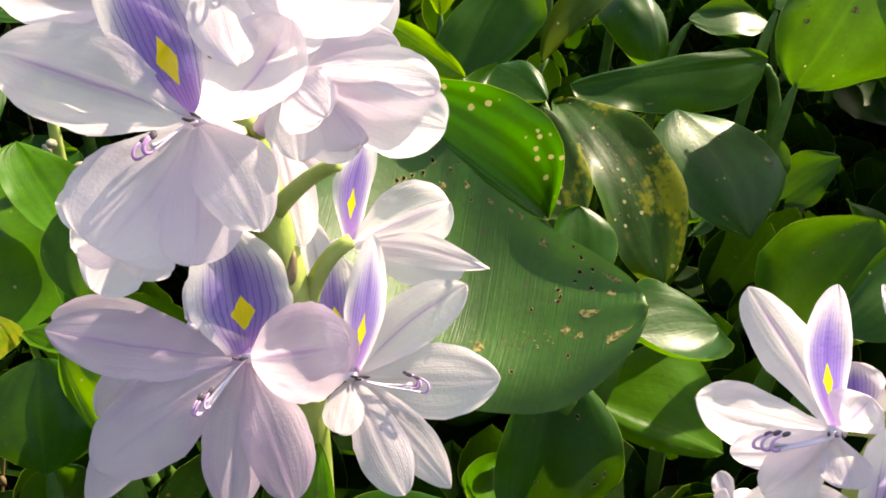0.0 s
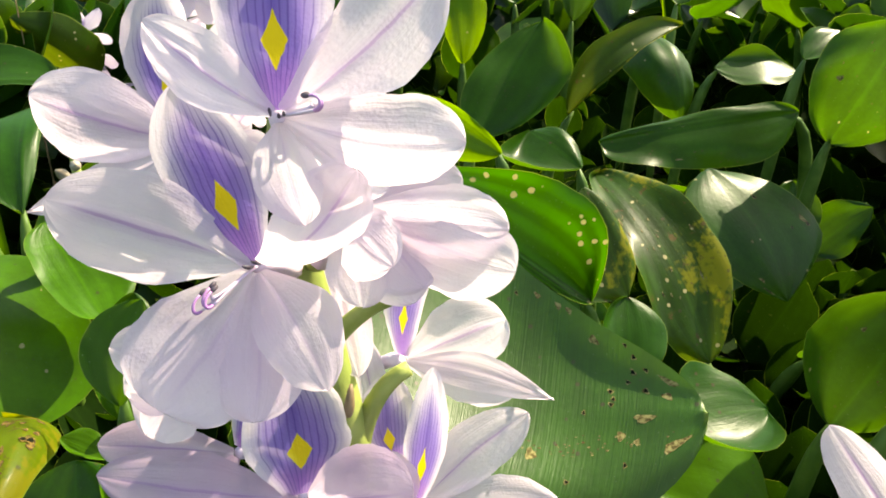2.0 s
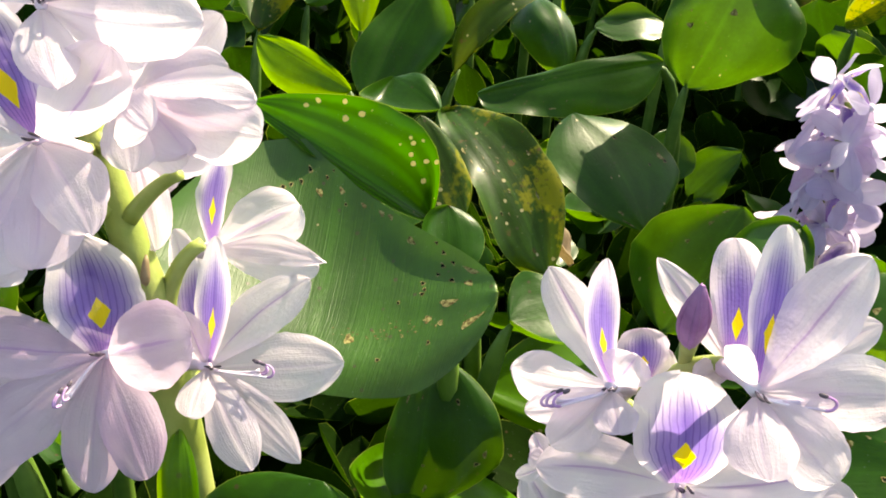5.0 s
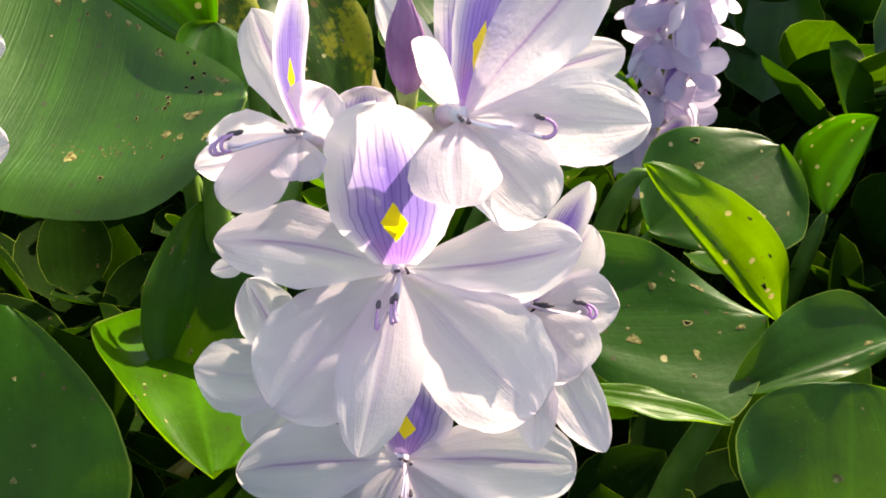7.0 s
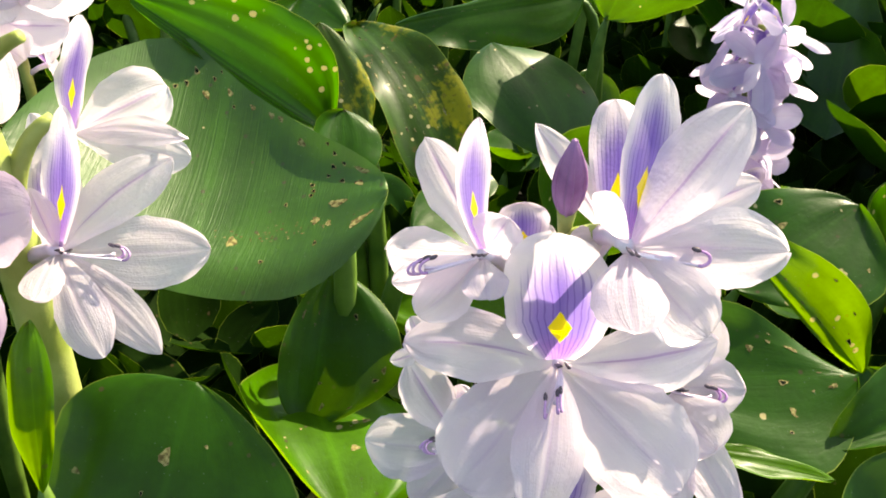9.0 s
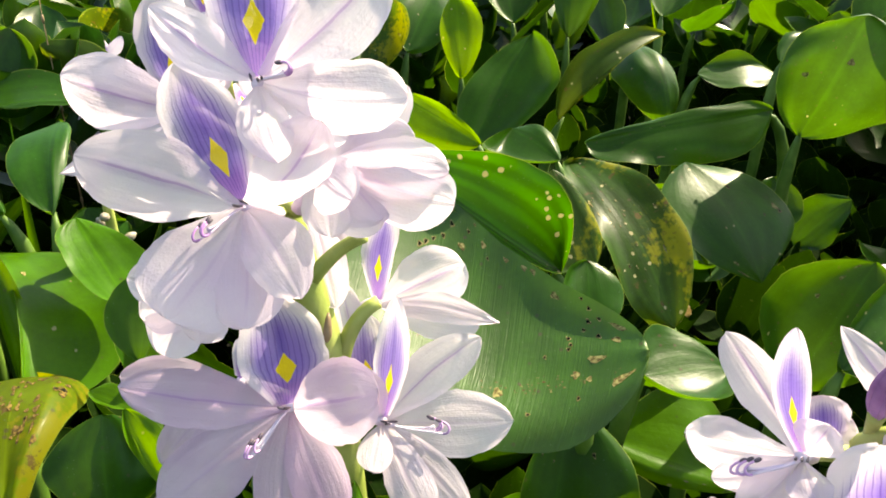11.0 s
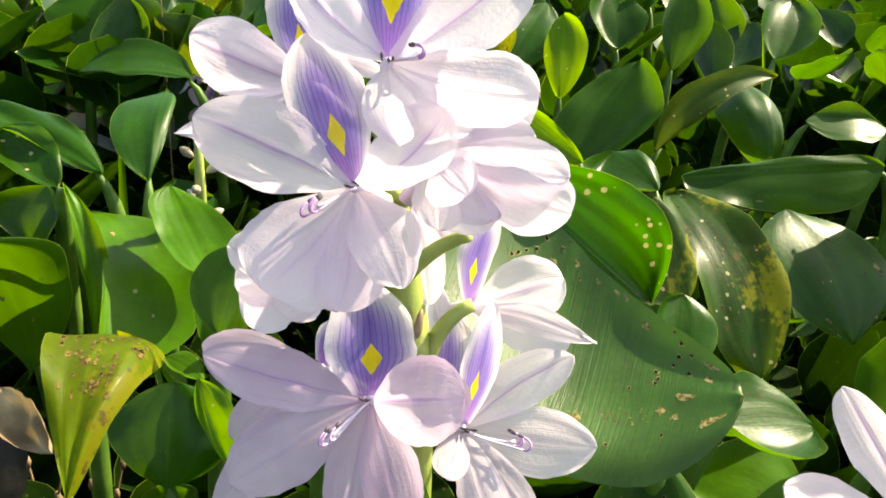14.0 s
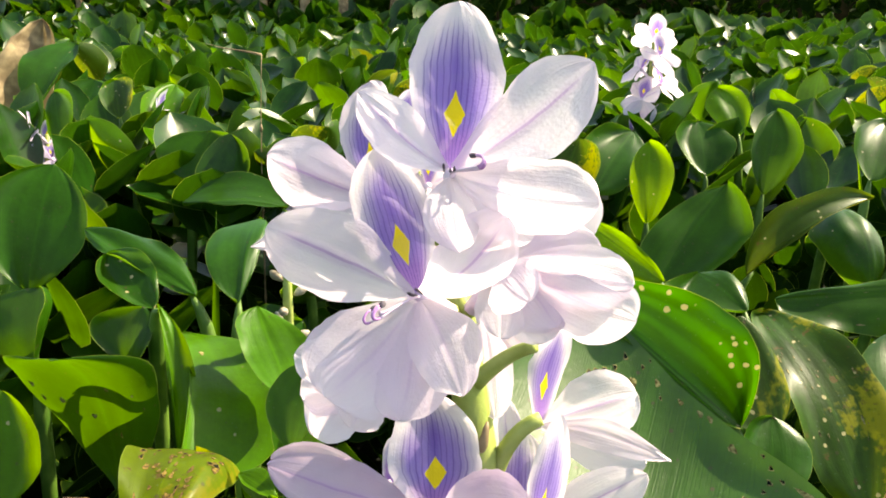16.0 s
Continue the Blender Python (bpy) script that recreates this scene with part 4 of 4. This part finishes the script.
leaf_plant((0.0850, 0.6903, 0.1374), (61.9, -1.0, 0.1), 0.0694, 0.0164, 0.0207, 0.51, 0.10, 0.11, 0.045, leaf_sunny, fold=(-0.34, 0.26), shape=(0.61, 0.67, 0.58, 0.59))
leaf_plant((0.1409, 0.5729, 0.1353), (32.5, 26.5, -50.7), 0.1060, 0.0216, 0.0030, 0.43, 0.15, 0.16, 0.045, leaf_mottled, fold=(0.31, 0.31), shape=(0.38, 0.67, 0.43, 0.62))
leaf_plant((0.2175, 0.6526, 0.1684), (-43.2, 3.6, -168.3), 0.0726, 0.0157, 0.0280, 0.47, -0.30, 0.16, 0.045, leaf_glossy, fold=(0.01, -0.46), shape=(0.43, 0.56, 0.30, 0.71))
leaf_plant((0.0440, 0.7702, 0.1426), (34.4, 14.2, -19.6), 0.0867, 0.0316, 0.0312, 0.45, 0.1, 0.1, 0.045, leaf_glossy, fold=(0.5, -0.2))
leaf_plant((0.1544, 0.8471, 0.1489), (44.8, -4.3, 4.3), 0.0645, 0.0317, 0.0316, 0.49, 0.1, 0.1, 0.045, leaf, fold=(0.4, 0.0))
leaf_plant((0.2001, 0.8075, 0.1412), (59.3, 7.0, -4.1), 0.0856, 0.0188, 0.0279, 0.54, 0.1, 0.1, 0.045, leaf, fold=(0.0, 0.45))
leaf_plant((0.1916, 0.8980, 0.1814), (47.7, -8.5, 23.6), 0.0595, 0.0226, 0.0206, 0.62, 0.1, 0.1, 0.045, leaf_sunny, fold=(-0.35, 0.25))
leaf_plant((0.2434, 0.6711, 0.1864), (35.3, 11.6, -15.8), 0.0679, 0.0236, 0.0261, 0.38, 0.1, 0.1, 0.045, leaf_glossy, fold=(0.3, 0.3))
leaf_plant((0.2626, 0.4635, 0.1558), (86.5, 20.1, -17.2), 0.0765, 0.0334, 0.0634, 0.51, 0.10, 0.11, 0.13, leaf_glossy, scars=marks(18, 6, 1), fold=(0.04, -0.45), shape=(0.47, 0.65, 0.62, 0.55))
leaf_plant((0.1013, 0.3927, 0.1751), (19.1, -27.2, 30.6), 0.0327, 0.0315, 0.0109, 0.60, 0.09, 0.11, 0.045, leaf, fold=(0.49, -0.20), shape=(0.74, 0.66, 0.62, 0.57))
leaf_plant((0.2500, 0.6010, 0.1579), (-1.3, 23.9, -93.2), 0.0589, 0.0140, 0.0214, 0.41, 0.1, 0.1, 0.045, leaf_glossy, fold=(0.4, 0.0))
leaf_plant((0.2986, 0.5725, 0.1724), (24.3, 28.6, -46.6), 0.0390, 0.0125, 0.0129, 0.40, 0.1, 0.1, 0.045, leaf_glossy, fold=(0.0, 0.45))
leaf_plant((-0.0028, 0.1564, 0.1343), (71.6, 4.9, 4.7), 0.0432, 0.0069, 0.0046, 0.60, -0.3, 0.05, 0.045, leaf_sunny, fold=(-0.35, 0.25))
leaf_plant((-0.1765, 0.4075, 0.1561), (18.6, -25.2, 63.0), 0.0821, 0.0109, 0.0192, 0.54, 0.2, 0.06, 0.06, leaf, fold=(0.4, -0.4))
leaf_plant((-0.1940, 0.3953, 0.1513), (32.8, -32.7, 39.9), 0.0459, 0.0137, 0.0147, 0.59, 0.2, 0.1, 0.06, leaf_spotfew, fold=(0.5, 0.0))
leaf_plant((-0.2475, 0.3690, 0.1244), (63.8, -11.2, -7.8), 0.0412, 0.0373, 0.0195, 0.62, 0.1, 0.1, 0.05, leaf, shape=(0.7, 0.4, 0.75, 0.4), fold=(0.0, 0.6))
leaf_plant((-0.1924, 0.3636, 0.1321), (65.0, -3.6, -17.7), 0.0301, 0.0218, 0.0104, 0.59, 0.1, 0.1, 0.045, leaf, fold=(0.4, 0.0))
leaf_plant((-0.5457, 0.8543, 0.1765), (36.9, 5.8, 1.8), 0.1077, 0.0431, 0.0164, 0.62, 0.1, 0.1, 0.045, leaf_glossy, fold=(0.0, 0.5))
leaf_plant((-0.4425, 0.7304, 0.1666), (52.3, -22.9, 9.6), 0.0594, 0.0174, 0.0255, 0.50, 0.15, 0.1, 0.045, leaf, fold=(-0.35, 0.25))
leaf_plant((-0.4146, 0.7852, 0.1837), (34.4, -14.2, 19.8), 0.0580, 0.0166, 0.0219, 0.52, 0.15, 0.1, 0.045, leaf_mottled, fold=(0.3, 0.3))
leaf_plant((-0.3797, 0.7678, 0.1637), (30.8, 3.4, 5.6), 0.0932, 0.0168, 0.0209, 0.53, 0.15, 0.1, 0.045, leaf_sunny, fold=(0.6, 0.0))


# ---- further flower spikes ----
def small_spike(label, at, height, count, size, seed, wilt=0.0, face=0.0):
    """A spike seen from further off: flowers all round the upper part of its stem."""
    rng = random.Random(seed)
    thing = spike_thing(label, at)
    top = Vector((rng.uniform(-0.01, 0.01), rng.uniform(-0.01, 0.01), height))
    path = [Vector((0, 0, -0.01)).lerp(top, k / 8) for k in range(9)]
    part("stem", tube_bmesh(path, [0.0045 - 0.0003 * k for k in range(9)], 8), stalk_green, thing, "pale green flower stem")
    for k in range(count):
        up = 0.45 + 0.55 * (k + 0.5) / count
        ang = k * 2.4 + face + rng.uniform(-0.3, 0.3)
        spot = Vector((0, 0, 0)).lerp(top, up)
        out = Vector((math.cos(ang), math.sin(ang), 0.35 + 0.8 * (up - 0.45)))
        at_k = spot + out.normalized() * 0.016 * size / 0.03
        base = look(at_k, at_k - out) @ pose(0, 0, 0, 0, 0, rng.uniform(-20, 20))
        tube = part("flower", tube_bmesh([(0, 0, 0.001), (0, 0, -0.006), (0, -0.002, -0.016)], [0.002, 0.0016, 0.002], 6), filament_white, thing, "pale lilac flower")
        tube.matrix_basis = base
        for n in range(6):
            kind = "banner" if n == 0 else "side" if n in (1, 5) else "low"
            tilt = rng.uniform(-5, 25) + wilt * rng.uniform(-50, 60)
            part("banner_petal" if n == 0 else "petal", petal_bmesh(kind, n * 60 + rng.uniform(-8, 8), size * rng.uniform(0.85, 1.1), size * rng.uniform(0.28, 0.36) * (1 - 0.45 * wilt), tilt, seed + k + n * 1.7, fine=False),
                 petal_faded if wilt > 0.5 and n else {"banner": petal_banner, "side": petal_side, "low": petal_low}[kind], tube)
    return thing


small_spike("fading lilac flower spike with crumpled petals behind the leaves", (0.285, 0.340, 0.0), 0.186, 20, 0.024, 5, 0.66)
small_spike("distant pale lilac flower spike standing above the leaves", (0.112, 1.040, 0.0), 0.262, 9, 0.030, 11, 0.1, 1.0)
small_spike("fading flower spike half sunk among the leaves", (-0.372, 0.800, 0.0), 0.185, 8, 0.026, 17, 0.6)
small_spike("fading flower spike half sunk among the leaves", (-0.475, 0.735, 0.0), 0.172, 8, 0.026, 23, 0.7)
small_spike("lilac flower spike just behind the tall one", (-0.068, 0.520, 0.0), 0.245, 9, 0.026, 31, 0.3)
small_spike("fading flower spike half sunk among the leaves", (-0.200, 0.690, 0.0), 0.160, 7, 0.024, 37, 0.6)
small_spike("fading flower spike low among the leaves", (0.262, 0.140, 0.0), 0.126, 9, 0.012, 41, 0.8)

# ---- the field of leaves ----
rng = random.Random(4)
kept_clear = [o.matrix_world.translation.copy() for o in scene.objects if o.name.startswith("water_hyacinth_leaf")]


def in_front(x, y):
    """The stretch where every leaf has its own place."""
    return -0.30 < x < 0.42 and -0.25 < y < 0.60 + 0.25 * (x > 0.0)


patterns = []
for k in range(8):
    mat = (leaf, leaf_glossy, leaf, leaf_sunny, leaf, leaf_spotfew, leaf_glossy, leaf_mottled)[k]
    tall = 0.115 + 0.006 * k
    patterns.append(leaf_plant((0, -8.0 - k, tall), (rng.uniform(25, 60), rng.uniform(-12, 12), 0), 0.062 + 0.004 * (k % 4), 0.026 + 0.002 * (k % 3), 0.027 + 0.002 * (k % 2), 0.45, rng.uniform(0.1, 0.4), rng.uniform(-0.05, 0.12), 0.05, mat, fold=(rng.choice((0, 0.5, -0.4)), rng.choice((0, 0.6, -0.3)))))
spots = []
tries = 0
while len(spots) < 150 and tries < 20000:
    tries += 1
    y = 0.50 + 1.25 * rng.random() ** 1.2
    x = rng.uniform(-0.62, 0.66) * (y + 0.15)
    if in_front(x, y) or any((x - a) ** 2 + (y - b) ** 2 < 0.046**2 for a, b in spots):
        continue
    if any((x - p.x) ** 2 + (y - p.y) ** 2 < 0.05**2 for p in kept_clear) and y < 0.95:
        continue
    spots.append((x, y))
for k, (x, y) in enumerate(spots):
    copy_thing(patterns[rng.randrange(8)], pose(x, y, rng.uniform(-0.02, 0.012), rng.uniform(-8, 8), rng.uniform(-8, 8), rng.uniform(0, 360)))
for k, p in enumerate(patterns):
    p.matrix_world = pose((-0.9 - 0.07 * (k % 4)), 0.65 + 0.08 * (k // 4), 0, 0, 0, 40 * k)

# low leaves that stand in the shade under the others
for k in range(64):
    x, y = rng.uniform(-0.26, 0.40), rng.uniform(0.10, 0.60)
    if -0.01 < x < 0.10 and y < 0.41:
        continue
    leaf_plant((x, y, rng.uniform(0.02, 0.075)), (rng.uniform(10, 70), rng.uniform(-25, 25), rng.uniform(0, 360)), rng.uniform(0.035, 0.06), 0.02, 0.022, 0.45, 0.2, 0.1, 0.04, leaf, label="dark low leaf in the shade under the others")


def far_leaves(name, material, spots, seed, rows=6, cols=6):
    """Leaves too many to count, as one mesh."""
    rng = np.random.default_rng(seed)
    v, u = np.meshgrid(np.linspace(0, 1, rows + 1), np.linspace(-1, 1, cols + 1), indexing="ij")
    half = np.sin(np.pi * np.clip(v, 0, 1) ** 0.9) ** 0.6
    flat = np.stack([u * half * 0.4, v, 0.12 * half * (u * u - 1) + 0.32 * v * (1 - v)], -1).reshape(-1, 3)
    quads = np.array([[j * (cols + 1) + i, j * (cols + 1) + i + 1, (j + 1) * (cols + 1) + i + 1, (j + 1) * (cols + 1) + i] for j in range(rows) for i in range(cols)])
    uv = np.stack([(u + 1) / 2, v], -1).reshape(-1, 2)
    verts, faces, coords = [], [], []
    for k, (x, y, z, size) in enumerate(spots):
        m = np.array(Euler((radians(rng.uniform(15, 75)), radians(rng.uniform(-18, 18)), rng.uniform(0, 6.283))).to_matrix())
        verts.append(flat * (size * rng.uniform(0.8, 1.2), size, size) @ m.T + (x, y, z))
        faces.append(quads + k * len(flat))
        coords.append(uv[quads.ravel()])
    mesh = bpy.data.meshes.new(name)
    mesh.from_pydata(np.concatenate(verts).tolist(), [], np.concatenate(faces).tolist())
    mesh.uv_layers.new(name="sheet").data.foreach_set("uv", np.concatenate(coords).astype(np.float32).ravel())
    mesh.polygons.foreach_set("use_smooth", np.ones(len(mesh.polygons), bool))
    mesh.materials.append(material)
    return new(name, mesh)


spread = np.random.default_rng(8)
sets = ([], [])
near = np.array(spots)
for _ in range(12000):
    y = -1.2 + 4.6 * spread.random()
    x = spread.uniform(-0.72, 0.76) * (abs(y) + 0.5)
    if in_front(x, y) or (y < 1.6 and len(near) and ((near - (x, y)) ** 2).sum(1).min() < 0.025**2):
        continue
    sets[int(spread.random() < 0.2)].append((x, y, spread.uniform(0.03, 0.155) - 0.02 * (y < 0.5), spread.uniform(0.055, 0.082)))
for _ in range(9000):
    y = 3.3 + 9.0 * spread.random() ** 1.5
    x = spread.uniform(-0.75, 0.75) * (y + 0.5)
    if y > 3.5 + 0.8 * max(0.0, x + 0.5):
        continue
    sets[int(spread.random() < 0.2)].append((x, y, spread.uniform(0.07, 0.16), spread.uniform(0.09, 0.15)))
wide = []
for _ in range(15000):
    x, y = spread.uniform(-4.5, 5.0), spread.uniform(-3.0, 4.6)
    if abs(x) < 0.70 * (abs(y) + 0.5) and -1.2 < y or y > 3.5 + 0.8 * max(0.0, x + 0.5):
        continue
    wide.append((x, y, spread.uniform(0.06, 0.14), spread.uniform(0.09, 0.13)))
# the undergrowth's near-black green paints the shade under the leaves
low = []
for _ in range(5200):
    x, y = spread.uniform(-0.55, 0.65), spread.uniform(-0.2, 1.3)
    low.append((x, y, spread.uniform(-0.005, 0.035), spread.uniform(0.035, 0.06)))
tagged(far_leaves("undergrowth", leaf_shade, low, 77), "tangle of small leaves and shoots over the water, coloured dark for the shade", "leaves", kind="stuff")
tagged(far_leaves("leaf_field", field_green, wide, 91, 3, 4), "green leaves of the field going on to both sides", "leaves", kind="stuff")
# shrubs share the near-black green: the bank's shade is in their colour
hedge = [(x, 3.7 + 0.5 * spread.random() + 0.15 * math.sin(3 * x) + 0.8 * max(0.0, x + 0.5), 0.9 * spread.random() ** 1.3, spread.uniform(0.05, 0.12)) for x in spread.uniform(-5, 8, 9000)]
tagged(far_leaves("bank_shrubs", leaf_shade, hedge, 78), "shrubs along the far bank, coloured dark for the shade", "shrubs", kind="stuff")
for name, material, some, words in (("leaf_field", field_green, sets[0], "dense green field of water hyacinth leaves"), ("leaf_field", field_light, sets[1], "leaves scattered through the field, coloured a lighter, sunlit green")):
    tagged(far_leaves(name, material, some, len(some)), words, "leaves", kind="stuff")


# ---- dry and wild things between the leaves ----
def thing_of(name, label, category, at, group=""):
    ob = new(name)
    ob.matrix_world = Matrix.Translation(at)
    return tagged(ob, label, category, group)


def seed_stalk(at, height, lean):
    """A withered spike with grey seed pods."""
    rng = random.Random(3)
    thing = thing_of("withered_spike", "withered flower spike with grey fuzzy seed pods", "flower", at)
    top = Vector((lean[0], lean[1], height))
    part("stem", tube_bmesh([Vector((0, 0, -0.01)).lerp(top, k / 6) for k in range(7)], [0.0042, 0.004, 0.0038, 0.0036, 0.0033, 0.003, 0.002], 8), stalk_green, thing, "yellow-green stalk")
    for k in range(9):
        spot = top * (0.55 + 0.05 * k)
        a = k * 2.2
        out = Vector((math.cos(a), math.sin(a), 0.5)).normalized()
        a0, b0 = spot + out * 0.004, spot + out * 0.013
        part("seed_pod", tube_bmesh([a0.lerp(b0, s / 5) for s in range(6)], [0.0009, 0.0019, 0.0025, 0.0027, 0.0020, 0.0006], 8), seed_pale, thing, "grey fuzzy seed pod")


seed_stalk((-0.135, 0.436, 0.0), 0.172, (0.0, 0.0))


def grass_stem(at, path, radius, material, label, bent=None):
    """A thin stem with its joints and, where it has one, a bent dry blade at the top."""
    thing = thing_of("dry_grass", label, "grass", at, "grass stems")
    line = curve_points(*path, 12)
    part("stem", tube_bmesh(line, [radius * (1 - 0.05 * k) for k in range(13)], 6), material, thing)
    for k in (3, 6, 9):
        part("node", tube_bmesh([line[k] - Vector((0, 0, 0.003)), line[k], line[k] + Vector((0, 0, 0.003))], [radius, radius * 1.6, radius], 6), dry_brown, thing)
    if bent:
        part("blade", tube_bmesh(curve_points(line[-1], *bent, 10), [radius * (1.3 - 0.11 * k) for k in range(11)], 6), material, thing, "dry bent blade")


grass_stem((-0.214, 0.62, 0.0), ((0, 0, 0), (0.001, 0, 0.1), (-0.001, 0.0, 0.2), (0.003, 0, 0.264)), 0.0008, dry_brown, "thin brown dry grass stem standing in the leaves", ((-0.010, 0, 0.267), (-0.025, 0, 0.266), (-0.040, 0, 0.271)))


def grass_blade(at, height, lean, width, material, label):
    thing = thing_of("grass", label, "grass", at, "grass blades")

    def point(u, v):
        return Vector((u * width * (1 - v**2.5) + lean * v * v, 0.3 * width * u * u, height * v))

    part("blade", sheet_bmesh(point, 12, 4), material, thing)


grass_blade((-0.195, 0.47, 0.0), 0.185, 0.006, 0.0035, leaf, "upright green grass blade between the leaves")
grass_blade((-0.15, 0.66, 0.0), 0.20, 0.03, 0.003, leaf_sunny, "light green grass blade between the leaves")
grass_blade((0.30, 0.80, 0.0), 0.20, -0.03, 0.003, leaf_sunny, "light green grass blade between the leaves")


def dead_leaf(at, turn, length, half, curl, label, material=None):
    """A dry, rolled, torn leaf."""
    thing = thing_of("dead_leaf", label, "leaf", at, "dead leaves")

    def point(u, v):
        w = half * blade_profile(v, 0.45) * (1 + 0.2 * noise.noise((v * 9, u, at[0] * 30)))
        a = u * curl
        return pose(0, 0, 0, *turn) @ Vector((w * math.sin(a) / max(curl, 0.1), v * length, w * (1 - math.cos(a)) / max(curl, 0.1) + 0.12 * length * noise.noise((u * 2, v * 4, at[1] * 20))))

    part("blade", sheet_bmesh(point, 18, 14), material or dry_leaf, thing)


dry_leaf_nodes = Nodes("dry_leaf")
dry_place = dry_leaf_nodes.add("NewGeometry").outputs["Position"]
dry_color = dry_leaf_nodes.mix(dry_leaf_nodes.ramp(dry_leaf_nodes.noise(dry_place, 70.0, 5.0), 0.35, 0.7), (0.13, 0.085, 0.045, 1), (0.34, 0.25, 0.14, 1))
dry_leaf = dry_leaf_nodes.sheet(dry_color, (0.3, 0.2, 0.08, 1), 0.2, 0.8, dry_leaf_nodes.noise(dry_place, 500.0, 4.0), 0.0006)
rot_nodes = Nodes("rotten_leaf")
rot_place = rot_nodes.add("NewGeometry").outputs["Position"]
rotten = rot_nodes.solid(rot_nodes.mix(rot_nodes.ramp(rot_nodes.noise(rot_place, 60.0, 5.0), 0.4, 0.75), (0.022, 0.013, 0.007, 1), (0.085, 0.05, 0.025, 1)), 0.6, rot_nodes.noise(rot_place, 300.0, 4.0), 0.0008, 0.3)
dead_leaf((-0.60, 0.90, 0.13), (66, 8, 14), 0.15, 0.045, 1.3, "large crumpled brown dead leaf leaning on the others")
dead_leaf((-0.45, 0.93, 0.13), (40, 10, -20), 0.055, 0.025, 1.0, "small curled tan dead leaf")
dead_leaf((-0.103, 0.188, 0.161), (13, -30, 49), 0.032, 0.009, 1.5, "curled tan dead leaf beside the yellowed one")
dead_leaf((-0.16, 0.30, 0.01), (15, 10, 60), 0.05, 0.012, 1.2, "brown dead leaf lying low in the shade")
dead_leaf((-0.10, 0.22, 0.01), (10, -10, -30), 0.04, 0.012, 1.2, "brown dead leaf lying low in the shade")
dead_leaf((0.040, 0.215, 0.02), (25, 5, -50), 0.055, 0.006, 1.6, "dry rolled brown leaf stalk in the shade")
dead_leaf((0.165, 0.36, 0.10), (40, 10, 70), 0.05, 0.02, 0.9, "small yellow-brown dead leaf")
dead_leaf((-0.168, 0.236, 0.080), (62, 0, 5), 0.052, 0.030, 0.8, "dark brown withered leaf with a curled lip", rotten)
for k in range(4):
    dead_leaf((-0.205 + 0.02 * k, 0.262 + 0.012 * (k % 2), 0.03 + 0.012 * (k % 3)), (30 + 20 * k, 15, 50 * k), 0.022, 0.008, 1.1, "small crumpled tan dead leaf in the litter")

# straw and old stalks in the open place between the leaves
straw = random.Random(21)
for k in range(16):
    lean_x, lean_y = straw.uniform(-0.025, 0.025), straw.uniform(-0.01, 0.02)
    high = straw.uniform(0.045, 0.085)
    grass_stem((straw.uniform(-0.215, -0.125), straw.uniform(0.25, 0.31), 0.0), ((0, 0, 0), (0, 0, high * 0.4), (lean_x * 0.5, lean_y, high * 0.7), (lean_x, lean_y, high)), straw.uniform(0.0008, 0.0016), straw.choice((dry_brown, dry_brown, petiole_green)), "short dry straw stalk in the litter between the leaves")


def dry_trunk(at, height, radius, lean):
    """A bare brown shoot of the shrubs on the bank."""
    thing = thing_of("dry_trunk", "bare brown shrub trunk on the shaded bank", "trunk", at, "trunks on the bank")
    part("trunk", tube_bmesh(curve_points((0, 0, -0.05), (0.1 * lean, 0, height * 0.35), (-0.1 * lean, 0, height * 0.7), (lean, 0, height), 8), [radius * (1.1 - 0.07 * k) for k in range(9)], 8), dry_brown, thing)
    for k in (3, 5, 7):
        p = curve_points((0, 0, -0.05), (0.1 * lean, 0, height * 0.35), (-0.1 * lean, 0, height * 0.7), (lean, 0, height), 8)[k]
        q = p + Vector((straw.uniform(-0.15, 0.15), straw.uniform(-0.05, 0.05), 0.18))
        part("limb", tube_bmesh([p, p.lerp(q, 0.5) + Vector((0.01, 0, -0.01)), q], [radius * 0.5, radius * 0.4, radius * 0.15], 6), dry_brown, thing)


for k in range(18):
    dry_trunk((-2.9 + 0.17 * k + straw.uniform(-0.06, 0.06), 3.45 + straw.uniform(-0.1, 0.25) + 0.9 * max(0.0, 0.17 * k - 2.2), 0.0), straw.uniform(0.7, 1.0), straw.uniform(0.012, 0.028), straw.uniform(-0.12, 0.12))
